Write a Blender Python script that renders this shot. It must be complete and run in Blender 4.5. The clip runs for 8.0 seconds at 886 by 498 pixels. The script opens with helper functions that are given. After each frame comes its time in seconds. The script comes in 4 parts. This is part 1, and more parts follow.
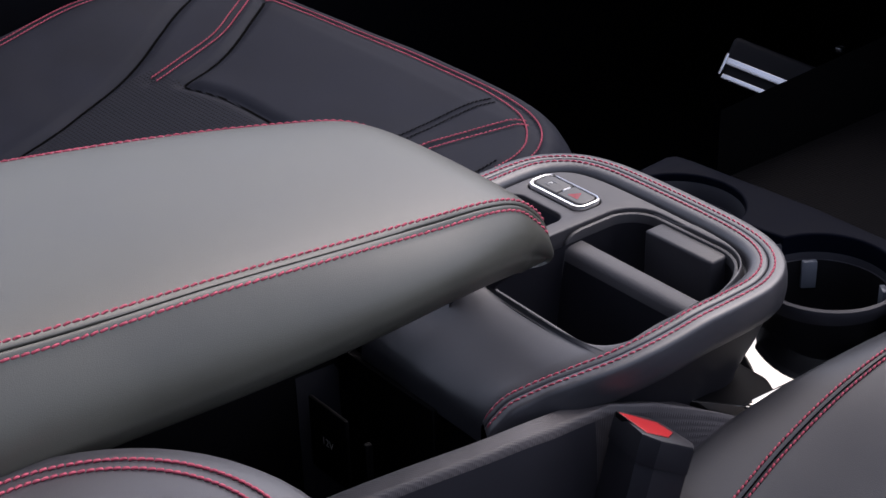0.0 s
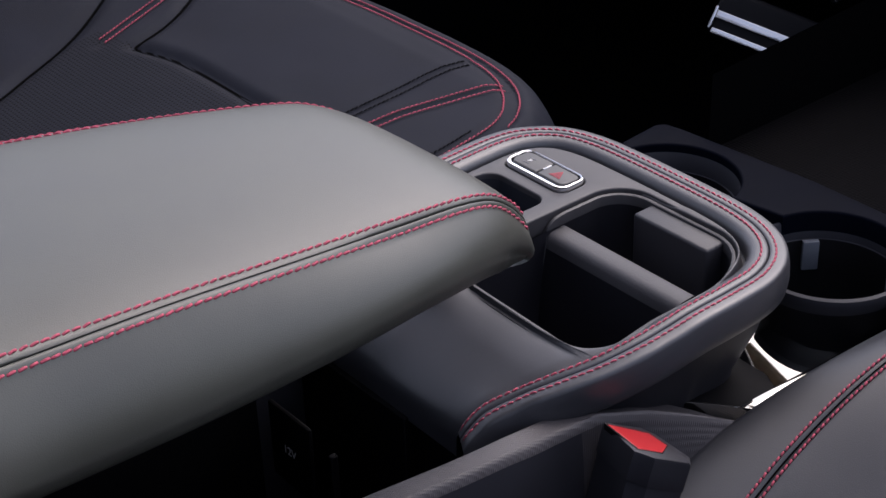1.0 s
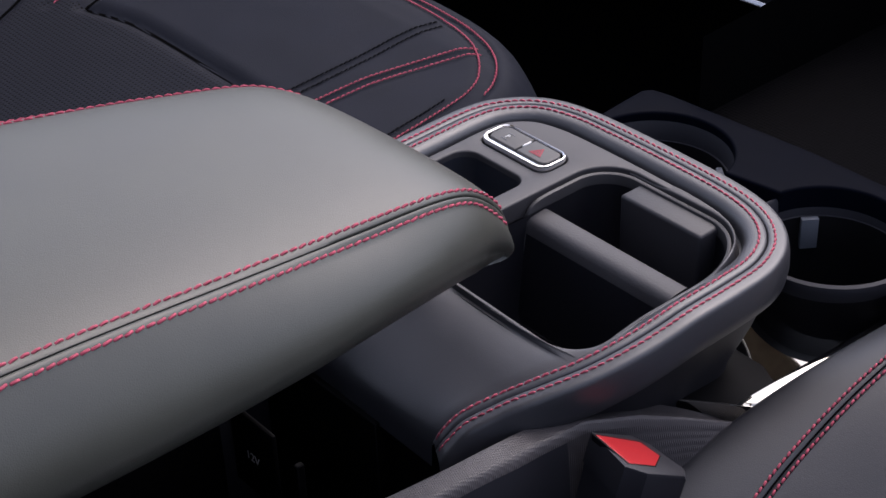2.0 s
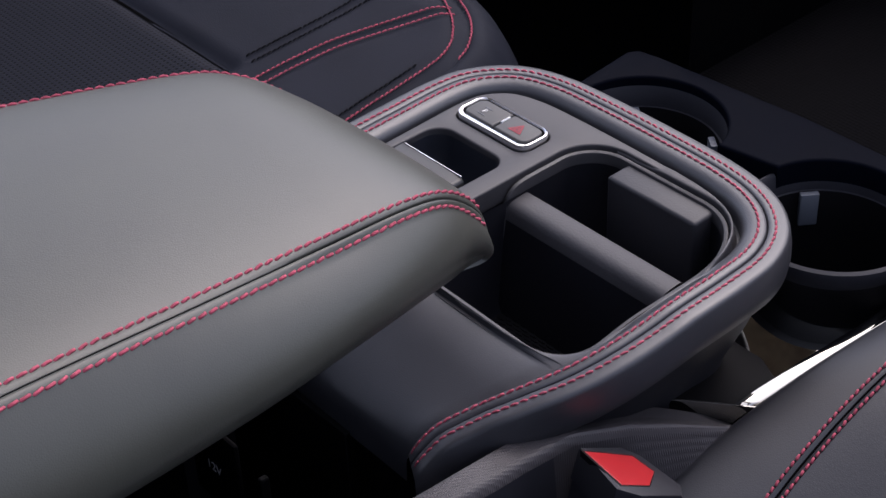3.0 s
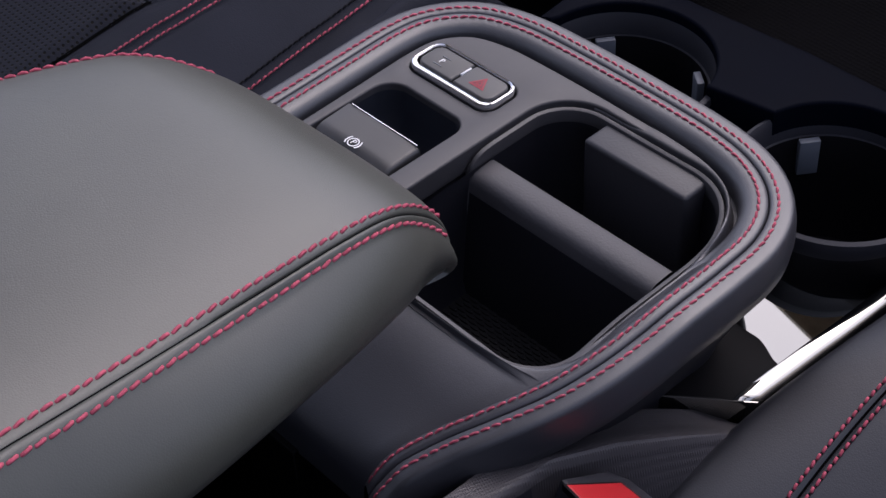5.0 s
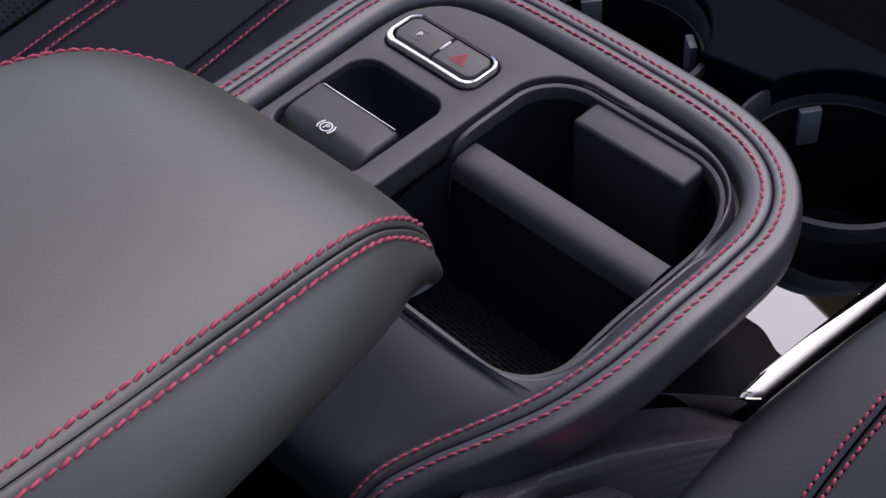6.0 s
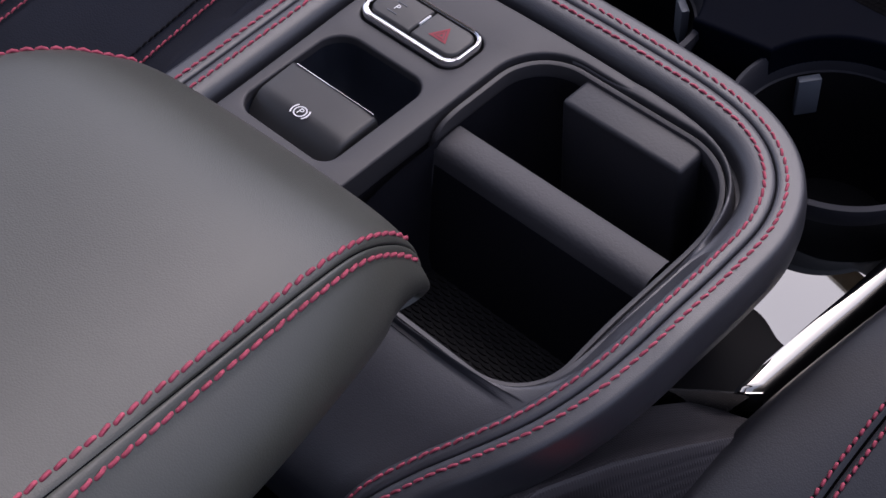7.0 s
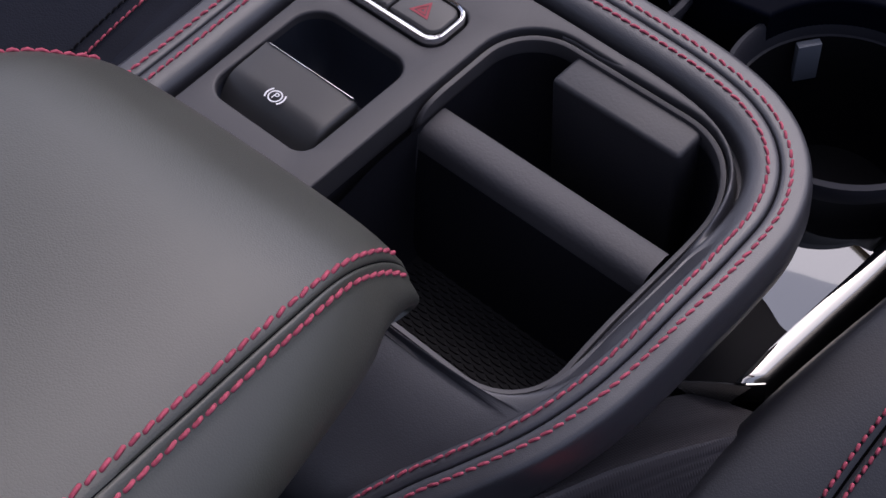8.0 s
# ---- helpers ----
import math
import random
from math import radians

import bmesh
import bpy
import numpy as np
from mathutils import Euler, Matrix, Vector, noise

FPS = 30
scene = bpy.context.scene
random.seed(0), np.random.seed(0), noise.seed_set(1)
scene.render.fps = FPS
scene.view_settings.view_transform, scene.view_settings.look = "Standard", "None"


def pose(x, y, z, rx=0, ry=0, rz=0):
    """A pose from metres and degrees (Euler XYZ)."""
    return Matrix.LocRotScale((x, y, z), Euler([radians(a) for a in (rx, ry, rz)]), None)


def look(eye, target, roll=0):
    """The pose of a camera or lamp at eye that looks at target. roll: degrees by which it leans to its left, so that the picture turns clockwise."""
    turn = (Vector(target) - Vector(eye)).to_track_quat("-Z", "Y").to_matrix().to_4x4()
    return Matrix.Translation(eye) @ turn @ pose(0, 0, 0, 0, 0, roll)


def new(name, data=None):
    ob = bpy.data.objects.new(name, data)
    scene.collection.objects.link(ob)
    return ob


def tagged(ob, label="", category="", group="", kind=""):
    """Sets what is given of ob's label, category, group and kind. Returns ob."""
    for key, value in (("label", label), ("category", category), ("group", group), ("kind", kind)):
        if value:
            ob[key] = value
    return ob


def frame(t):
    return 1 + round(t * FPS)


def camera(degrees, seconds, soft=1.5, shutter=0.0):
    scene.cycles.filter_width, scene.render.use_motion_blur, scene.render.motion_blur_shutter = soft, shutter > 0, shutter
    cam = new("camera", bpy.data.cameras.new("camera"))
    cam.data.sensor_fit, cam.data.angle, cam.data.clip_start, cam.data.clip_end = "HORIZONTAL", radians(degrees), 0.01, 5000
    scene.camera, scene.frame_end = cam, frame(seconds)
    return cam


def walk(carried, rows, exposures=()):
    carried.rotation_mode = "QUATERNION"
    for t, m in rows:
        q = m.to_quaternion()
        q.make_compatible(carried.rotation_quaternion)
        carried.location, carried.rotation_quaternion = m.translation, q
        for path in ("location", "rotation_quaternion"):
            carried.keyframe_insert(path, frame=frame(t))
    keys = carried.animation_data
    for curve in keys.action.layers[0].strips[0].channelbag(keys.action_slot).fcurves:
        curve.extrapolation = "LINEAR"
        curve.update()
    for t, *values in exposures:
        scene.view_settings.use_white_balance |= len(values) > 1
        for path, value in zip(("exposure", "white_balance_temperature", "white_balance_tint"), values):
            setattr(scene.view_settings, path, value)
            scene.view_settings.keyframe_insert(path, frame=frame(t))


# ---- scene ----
cam = camera(29.14, 8.0, soft=1.5)
PATH = [
    (0, look((-0.7014, -0.7453, 0.5277), (-0.4306, -0.3999, 0.2881), -1.49)),
    (0.5, look((-0.6673, -0.7101, 0.5231), (-0.3986, -0.3697, 0.2743), -1.82)),
    (1, look((-0.6329, -0.6682, 0.5155), (-0.3647, -0.3351, 0.2563), -1.81)),
    (1.5, look((-0.6047, -0.6384, 0.5108), (-0.3384, -0.3110, 0.2427), -2.01)),
    (3, look((-0.5213, -0.5443, 0.4988), (-0.2618, -0.2396, 0.1990), -2.33)),
    (3.5, look((-0.4967, -0.5228, 0.4987), (-0.2421, -0.2242, 0.1888), -2.76)),
    (4, look((-0.4719, -0.4950, 0.4945), (-0.2208, -0.2050, 0.1739), -2.83)),
    (4.5, look((-0.4517, -0.4718, 0.4924), (-0.2040, -0.1898, 0.1620), -2.91)),
    (6, look((-0.3924, -0.3997, 0.4818), (-0.1562, -0.1465, 0.1212), -3.06)),
    (6.5, look((-0.3766, -0.3801, 0.4794), (-0.1444, -0.1362, 0.1098), -3.04)),
    (7, look((-0.3585, -0.3588, 0.4768), (-0.1316, -0.1258, 0.0970), -2.96)),
    (7.5, look((-0.3428, -0.3420, 0.4745), (-0.1215, -0.1179, 0.0862), -3.17)),
    (8, look((-0.3273, -0.3220, 0.4714), (-0.1114, -0.1096, 0.0735), -2.96)),
]
walk(cam, PATH, exposures=[(0.0, 1.39, 6470, 18), (4.0, 1.12, 6250, 20), (8.0, 0.75, 6150, 23)])

from mathutils import geometry

# ---- daylight ----
SUN_UP, SUN_TURN = radians(56), radians(74)
world = bpy.data.worlds.new("sky")
scene.world = world
world.use_nodes = True
wn, wl = world.node_tree.nodes, world.node_tree.links
wn.clear()
sky = wn.new("ShaderNodeTexSky")
sky.sky_type = "NISHITA"
sky.sun_disc = False
sky.sun_elevation, sky.sun_rotation = SUN_UP, SUN_TURN
sky.air_density, sky.dust_density, sky.ozone_density = 1.0, 3.0, 1.0
pale = wn.new("ShaderNodeHueSaturation")
pale.inputs["Saturation"].default_value = 0.6
back = wn.new("ShaderNodeBackground")
back.inputs["Strength"].default_value = 0.14
wout = wn.new("ShaderNodeOutputWorld")
wl.new(sky.outputs[0], pale.inputs["Color"])
wl.new(pale.outputs[0], back.inputs["Color"])
wl.new(back.outputs[0], wout.inputs["Surface"])
sun_data = bpy.data.lights.new("sun", "SUN")
sun_data.energy, sun_data.angle, sun_data.color = 0.48, radians(75), (1.0, 0.96, 0.90)
sun = new("sun", sun_data)
sun.matrix_world = look((math.sin(SUN_TURN) * math.cos(SUN_UP), math.cos(SUN_TURN) * math.cos(SUN_UP), math.sin(SUN_UP)), (0, 0, 0))


# ---- materials ----
def material(name, color, rough=0.5, metal=0.0, spec=0.5, coat=0.0, coat_rough=0.05):
    m = bpy.data.materials.new(name)
    m.use_nodes = True
    b = m.node_tree.nodes["Principled BSDF"]
    b.inputs["Base Color"].default_value = (*color, 1)
    b.inputs["Roughness"].default_value = rough
    b.inputs["Metallic"].default_value = metal
    b.inputs["Specular IOR Level"].default_value = spec
    b.inputs["Coat Weight"].default_value = coat
    b.inputs["Coat Roughness"].default_value = coat_rough
    return m, m.node_tree.nodes, m.node_tree.links, b


def mottle(m, nodes, links, b, color, amount=0.25, scale=25.0, rough=None, spread=0.08):
    """Broad uneven tone in colour and gloss."""
    tc = nodes.new("ShaderNodeTexCoord")
    n = nodes.new("ShaderNodeTexNoise")
    n.inputs["Scale"].default_value, n.inputs["Detail"].default_value = scale, 5
    links.new(tc.outputs["Object"], n.inputs["Vector"])
    r = nodes.new("ShaderNodeValToRGB")
    r.color_ramp.elements[0].position, r.color_ramp.elements[1].position = 0.3, 0.7
    r.color_ramp.elements[0].color = (*[c * (1 - amount) for c in color], 1)
    r.color_ramp.elements[1].color = (*[c * (1 + amount) for c in color], 1)
    links.new(n.outputs["Fac"], r.inputs["Fac"])
    links.new(r.outputs["Color"], b.inputs["Base Color"])
    if rough is not None:
        mr = nodes.new("ShaderNodeMapRange")
        mr.inputs["To Min"].default_value, mr.inputs["To Max"].default_value = rough - spread, rough + spread
        links.new(n.outputs["Fac"], mr.inputs["Value"])
        links.new(mr.outputs["Result"], b.inputs["Roughness"])
    return tc


def leather(name, color, rough=0.5, grain=900.0, bump=0.12, spec=0.5):
    m, nodes, links, b = material(name, color, rough, spec=spec)
    tc = mottle(m, nodes, links, b, color, 0.14, 18, rough, 0.05)
    v = nodes.new("ShaderNodeTexVoronoi")
    v.feature = "DISTANCE_TO_EDGE"
    v.inputs["Scale"].default_value = grain
    links.new(tc.outputs["Object"], v.inputs["Vector"])
    mr = nodes.new("ShaderNodeMapRange")
    mr.inputs["From Max"].default_value = 0.25
    links.new(v.outputs["Distance"], mr.inputs["Value"])
    n = nodes.new("ShaderNodeTexNoise")
    n.inputs["Scale"].default_value, n.inputs["Detail"].default_value = 60, 3
    links.new(tc.outputs["Object"], n.inputs["Vector"])
    add = nodes.new("ShaderNodeMath")
    add.operation = "MULTIPLY_ADD"
    links.new(n.outputs["Fac"], add.inputs[0])
    add.inputs[1].default_value = 1.2
    links.new(mr.outputs["Result"], add.inputs[2])
    bp = nodes.new("ShaderNodeBump")
    bp.inputs["Strength"].default_value, bp.inputs["Distance"].default_value = bump, 0.0004
    links.new(add.outputs[0], bp.inputs["Height"])
    links.new(bp.outputs["Normal"], b.inputs["Normal"])
    return m


def plastic(name, color, rough=0.45, grain=1500.0, bump=0.1, spec=0.5):
    m, nodes, links, b = material(name, color, rough, spec=spec)
    tc = mottle(m, nodes, links, b, color, 0.08, 40, rough, 0.04)
    n = nodes.new("ShaderNodeTexNoise")
    n.inputs["Scale"].default_value, n.inputs["Detail"].default_value = grain, 2
    links.new(tc.outputs["Object"], n.inputs["Vector"])
    bp = nodes.new("ShaderNodeBump")
    bp.inputs["Strength"].default_value, bp.inputs["Distance"].default_value = bump, 0.0003
    links.new(n.outputs["Fac"], bp.inputs["Height"])
    links.new(bp.outputs["Normal"], b.inputs["Normal"])
    return m


def cloth(name, color, scale=500.0, bump=0.5):
    """Woven or carpet-like stuff with a fine regular relief."""
    m, nodes, links, b = material(name, color, 0.9, spec=0.06)
    tc = mottle(m, nodes, links, b, color, 0.2, 60)
    v = nodes.new("ShaderNodeTexVoronoi")
    v.inputs["Scale"].default_value, v.inputs["Randomness"].default_value = scale, 0.25
    links.new(tc.outputs["Object"], v.inputs["Vector"])
    bp = nodes.new("ShaderNodeBump")
    bp.inputs["Strength"].default_value, bp.inputs["Distance"].default_value = bump, 0.0012
    links.new(v.outputs["Distance"], bp.inputs["Height"])
    links.new(bp.outputs["Normal"], b.inputs["Normal"])
    return m


def woven(name, color):
    """Ribbed trim cloth: fine rows of short cords."""
    m, nodes, links, b = material(name, color, 0.55, spec=0.5)
    tc = mottle(m, nodes, links, b, color, 0.12, 60)
    total = None
    for axis, scale, turn in (("X", 260, 0.30), ("Y", 200, 0.30)):
        mp = nodes.new("ShaderNodeMapping")
        mp.inputs["Rotation"].default_value = (0, 0, turn)
        w = nodes.new("ShaderNodeTexWave")
        w.bands_direction = axis
        w.inputs["Scale"].default_value, w.inputs["Distortion"].default_value = scale, 0.15
        links.new(tc.outputs["Object"], mp.inputs["Vector"])
        links.new(mp.outputs["Vector"], w.inputs["Vector"])
        if total is None:
            total = w.outputs["Fac"]
        else:
            mul = nodes.new("ShaderNodeMath")
            mul.operation = "MULTIPLY"
            links.new(total, mul.inputs[0])
            links.new(w.outputs["Fac"], mul.inputs[1])
            total = mul.outputs[0]
    bp = nodes.new("ShaderNodeBump")
    bp.inputs["Strength"].default_value, bp.inputs["Distance"].default_value = 0.45, 0.0005
    links.new(total, bp.inputs["Height"])
    links.new(bp.outputs["Normal"], b.inputs["Normal"])
    return m


def perforated(name, color):
    """Leather punched with a regular grid of small holes."""
    m, nodes, links, b = material(name, color, 0.72, spec=0.12)
    tc = nodes.new("ShaderNodeTexCoord")
    v = nodes.new("ShaderNodeTexVoronoi")
    v.voronoi_dimensions = "2D"
    v.inputs["Scale"].default_value, v.inputs["Randomness"].default_value = 290, 0.0
    links.new(tc.outputs["Object"], v.inputs["Vector"])
    mr = nodes.new("ShaderNodeMapRange")
    mr.inputs["From Min"].default_value, mr.inputs["From Max"].default_value = 0.20, 0.30
    links.new(v.outputs["Distance"], mr.inputs["Value"])
    mix = nodes.new("ShaderNodeMix")
    mix.data_type = "RGBA"
    mix.inputs[6].default_value, mix.inputs[7].default_value = (0.003, 0.003, 0.003, 1), (*color, 1)
    links.new(mr.outputs["Result"], mix.inputs[0])
    links.new(mix.outputs[2], b.inputs["Base Color"])
    bp = nodes.new("ShaderNodeBump")
    bp.inputs["Strength"].default_value, bp.inputs["Distance"].default_value = 0.7, 0.0006
    links.new(mr.outputs["Result"], bp.inputs["Height"])
    links.new(bp.outputs["Normal"], b.inputs["Normal"])
    return m


M_ARM = leather("armrest_leather", (0.0460, 0.0468, 0.0378), 0.44, 1000, 0.10, 0.68)
M_RIM = leather("rim_leather", (0.0340, 0.0340, 0.0405), 0.42, 1100, 0.10, 0.85)
M_SEAT = leather("seat_leather", (0.0120, 0.0136, 0.0208), 0.68, 700, 0.16, 0.12)
# Lit copy of the seat leather, for the brighter passenger's side.
M_SEAT_LIT = leather("seat_leather_lit", (0.0130, 0.0134, 0.0175), 0.42, 900, 0.10, 0.62)
# Darker copy of the rim leather: shade under the rim is in the colour.
M_RIM_SHADED = leather("rim_leather_shaded", (0.0130, 0.0130, 0.0175), 0.55, 900, 0.10, 0.35)
M_PERF = perforated("perforated_leather", (0.0110, 0.0124, 0.0190))
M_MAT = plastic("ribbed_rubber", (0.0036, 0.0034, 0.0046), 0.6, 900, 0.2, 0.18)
M_PANEL = plastic("panel_plastic", (0.036, 0.034, 0.037), 0.5)
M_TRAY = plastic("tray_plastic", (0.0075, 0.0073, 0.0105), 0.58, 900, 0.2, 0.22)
M_LEDGE = plastic("soft_ledge_plastic", (0.038, 0.036, 0.040), 0.55, 700, 0.35)
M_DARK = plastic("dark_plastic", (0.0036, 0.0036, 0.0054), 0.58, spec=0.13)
# Near-black with hardly any gloss: deep shade put into the colour.
M_VOID = plastic("void_black", (0.0012, 0.0012, 0.0015), 0.9, spec=0.03)
M_RECESS = plastic("recess_plastic", (0.015, 0.017, 0.024), 0.34, 1200, 0.1, 0.45)
M_BLOCK = plastic("block_plastic", (0.020, 0.0195, 0.024), 0.5, 700, 0.3)
# Black plastic darkened further: the shade of bin and recesses is in the colour.
M_SHADED = plastic("shaded_plastic", (0.0028, 0.0027, 0.0036), 0.6, spec=0.1)
M_CUP = plastic("cup_plastic", (0.0016, 0.0023, 0.0056), 0.65, 1200, 0.2, 0.03)
M_FABRIC = woven("woven_trim", (0.044, 0.040, 0.044))
M_FLANK = plastic("flank_plastic", (0.020, 0.020, 0.026), 0.6, 900, 0.15, 0.35)
M_BUCKLE = plastic("buckle_plastic", (0.016, 0.016, 0.021), 0.5, 1200, 0.15, 0.45)
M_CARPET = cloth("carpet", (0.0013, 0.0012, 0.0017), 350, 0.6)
M_ROOF = cloth("headliner", (0.60, 0.50, 0.36), 600, 0.2)
M_GROUND = plastic("concrete", (0.15, 0.145, 0.14), 0.85, 60, 0.2)
M_GLOSS, _, _, gloss = material("piano_black", (0.004, 0.004, 0.005), 0.02, spec=1.0)
gloss.inputs["IOR"].default_value = 2.4
gloss.inputs["Specular Tint"].default_value = (1.0, 0.97, 0.90, 1)
M_CHROME = material("polished_chrome", (0.80, 0.80, 0.81), 0.13, 1.0)[0]
M_STEEL = material("pedal_steel", (0.6, 0.6, 0.62), 0.25, 1.0)[0]
M_WHITE = material("white_print", (0.75, 0.75, 0.75), 0.6)[0]
M_REDPRINT = material("red_print", (0.26, 0.02, 0.035), 0.6)[0]
M_SEAM = material("seam_thread", (0.008, 0.008, 0.010), 0.9, spec=0.1)[0]
M_BUTTON = plastic("button_plastic", (0.035, 0.034, 0.034), 0.4, 1500, 0.06)
M_RED = plastic("red_plastic", (0.40, 0.014, 0.018), 0.38, 900, 0.08)
M_TAB = plastic("grey_rubber", (0.10, 0.11, 0.13), 0.5)
m_, n_, l_, b_ = material("red_thread", (0.41, 0.078, 0.115), 0.75, spec=0.2)
mottle(m_, n_, l_, b_, (0.41, 0.078, 0.115), 0.30, 500)
M_THREAD = m_


# ---- mesh helpers ----
def thing(name, at, label, category, group="", kind=""):
    e = new(name)
    e.location = at
    e.empty_display_size = 0.02
    return tagged(e, label, category, group, kind)


def home(ob):
    m = Matrix.Translation(ob.location)
    return home(ob.parent) @ ob.matrix_parent_inverse @ m if ob.parent else m


def part(name, bm, mat, parent=None, label="", kind="", sharp=40):
    bmesh.ops.remove_doubles(bm, verts=bm.verts, dist=1e-6)
    bmesh.ops.recalc_face_normals(bm, faces=bm.faces)
    me = bpy.data.meshes.new(name)
    bm.to_mesh(me)
    bm.free()
    me.shade_smooth()
    me.set_sharp_from_angle(angle=radians(sharp))
    me.materials.append(mat)
    ob = new(name, me)
    if parent:
        ob.parent = parent
        ob.matrix_parent_inverse = home(parent).inverted()
    return tagged(ob, label, "", "", kind)


def spline(points, step=0.003, closed=False):
    """Catmull-Rom through the points, resampled evenly."""
    p = [Vector(q) for q in points]
    n = len(p)
    dense = []
    for i in range(n if closed else n - 1):
        a, b = p[i], p[(i + 1) % n]
        z0 = p[i - 1] if (closed or i > 0) else a * 2 - b
        z1 = p[(i + 2) % n] if (closed or i + 2 < n) else b * 2 - a
        for k in range(12):
            t = k / 12
            dense.append(0.5 * (2 * a + (b - z0) * t + (2 * z0 - 5 * a + 4 * b - z1) * t * t + (3 * a - z0 - 3 * b + z1) * t ** 3))
    dense.append(p[0] if closed else p[-1])
    length = [0.0]
    for a, b in zip(dense, dense[1:]):
        length.append(length[-1] + (b - a).length)
    count = max(2, round(length[-1] / step))
    out, j = [], 0
    for i in range(count + (0 if closed else 1)):
        s = length[-1] * i / count
        while j < len(dense) - 2 and length[j + 1] < s:
            j += 1
        f = (s - length[j]) / max(1e-9, length[j + 1] - length[j])
        out.append(dense[j].lerp(dense[j + 1], min(1, f)))
    return out


def outward(path, closed=False):
    """Unit normals in plan, to the right of the way."""
    n = len(path)
    res = []
    for i in range(n):
        a = path[i - 1] if (closed or i > 0) else path[i]
        b = path[(i + 1) % n] if (closed or i < n - 1) else path[i]
        d = (b - a)
        res.append(Vector((d.y, -d.x, 0)).normalized())
    return res


def densify(loop, step=0.004):
    """The closed loop with points put in on its long sides."""
    out = []
    for a, b in zip(loop, loop[1:] + loop[:1]):
        n = max(1, round((b - a).length / step))
        out += [a.lerp(b, k / n) for k in range(n)]
    return out


def rounded_rect(x0, x1, y0, y1, r, z=0.0, seg=10):
    """Counter-clockwise outline; r: one radius or four (rear-right, front-right, front-left, rear-left)."""
    rr = r if isinstance(r, (tuple, list)) else (r,) * 4
    pts = []
    for (cx, cy, q, a0) in ((x0 + rr[0], y0 + rr[0], rr[0], 180), (x1 - rr[1], y0 + rr[1], rr[1], 270),
                            (x1 - rr[2], y1 - rr[2], rr[2], 0), (x0 + rr[3], y1 - rr[3], rr[3], 90)):
        for k in range(seg + 1):
            a = radians(a0 + 90 * k / seg)
            pts.append(Vector((cx + q * math.cos(a), cy + q * math.sin(a), z)))
    return pts


def rings_mesh(rings, closed=True, cap0=False, cap1=False, bm=None):
    bm = bm or bmesh.new()
    vs = [[bm.verts.new(p) for p in r] for r in rings]
    n = len(rings[0])
    for a, b in zip(vs, vs[1:]):
        for i in range(n if closed else n - 1):
            j = (i + 1) % n
            bm.faces.new((a[i], a[j], b[j], b[i]))
    if cap0:
        bm.faces.new(vs[0])
    if cap1:
        bm.faces.new(vs[-1])
    return bm


def sweep(path, profile, closed=False, bm=None, caps=False):
    """profile: (outward offset, height) pairs carried along the path."""
    nn = outward(path, closed)
    rings = [[p + n * d + Vector((0, 0, h)) for d, h in profile] for p, n in zip(path, nn)]
    bm = bm or bmesh.new()
    vs = [[bm.verts.new(q) for q in r] for r in rings]
    m = len(vs)
    for i in range(m if closed else m - 1):
        a, b = vs[i], vs[(i + 1) % m]
        for k in range(len(profile) - 1):
            bm.faces.new((a[k], a[k + 1], b[k + 1], b[k]))
    if caps and not closed:
        bm.faces.new(vs[0])
        bm.faces.new(vs[-1])
    return bm


def inside(c, ring):
    odd = False
    for a, b in zip(ring, ring[1:] + ring[:1]):
        if (a.y > c.y) != (b.y > c.y) and c.x < a.x + (c.y - a.y) / (b.y - a.y) * (b.x - a.x):
            odd = not odd
    return odd


def plate(loops, depth, r=0.0012, lift=None):
    """A plate with the first loop as its outline (counter-clockwise) and the others as holes, with rounded rims and sides of that depth."""
    bm = bmesh.new()
    firsts = []
    for k, loop in enumerate(loops):
        sign = -1 if k == 0 else 1
        nn = outward(loop, True)
        rows = []
        for j in range(5):
            a = radians(90 * j / 4)
            rows.append([p + n * sign * r * (1 - math.sin(a)) + Vector((0, 0, -r * (1 - math.cos(a)))) for p, n in zip(loop, nn)])
        rows.append([p - Vector((0, 0, depth)) for p in loop])
        vs = [[bm.verts.new(p) for p in row] for row in rows]
        n = len(loop)
        for a, b in zip(vs, vs[1:]):
            for i in range(n):
                bm.faces.new((a[i], a[(i + 1) % n], b[(i + 1) % n], b[i]))
        firsts.append(vs[0])
    tops = [[v.co.copy() for v in ring] for ring in firsts]
    flat = [Vector((p.x, p.y)) for ring in tops for p in ring]
    verts = [v for ring in firsts for v in ring]
    lines, at = [], 0
    for ring in tops:
        lines += [(at + i, at + (i + 1) % len(ring)) for i in range(len(ring))]
        at += len(ring)
    co, _, tris, origin, _, _ = geometry.delaunay_2d_cdt(flat, lines, [], 1, 1e-7)
    for tri in tris:
        src = [origin[k][0] for k in tri if origin[k]]
        c = sum((co[k] for k in tri), Vector((0, 0))) / 3
        if len(set(src)) == 3 and inside(c, tops[0]) and not any(inside(c, h) for h in tops[1:]):
            try:
                bm.faces.new([verts[k] for k in src])
            except ValueError:
                pass
    return bm


def box(x0, x1, y0, y1, z0, z1, bevel=0.003, seg=3, bm=None):
    bm = bm or bmesh.new()
    got = bmesh.ops.create_cube(bm, size=1.0, matrix=Matrix.Translation(((x0 + x1) / 2, (y0 + y1) / 2, (z0 + z1) / 2)) @ Matrix.Diagonal((x1 - x0, y1 - y0, z1 - z0, 1)))
    if bevel:
        es = {e for v in got["verts"] for e in v.link_edges}
        bmesh.ops.bevel(bm, geom=list(es), offset=bevel, segments=seg, affect="EDGES", profile=0.5)
    return bm


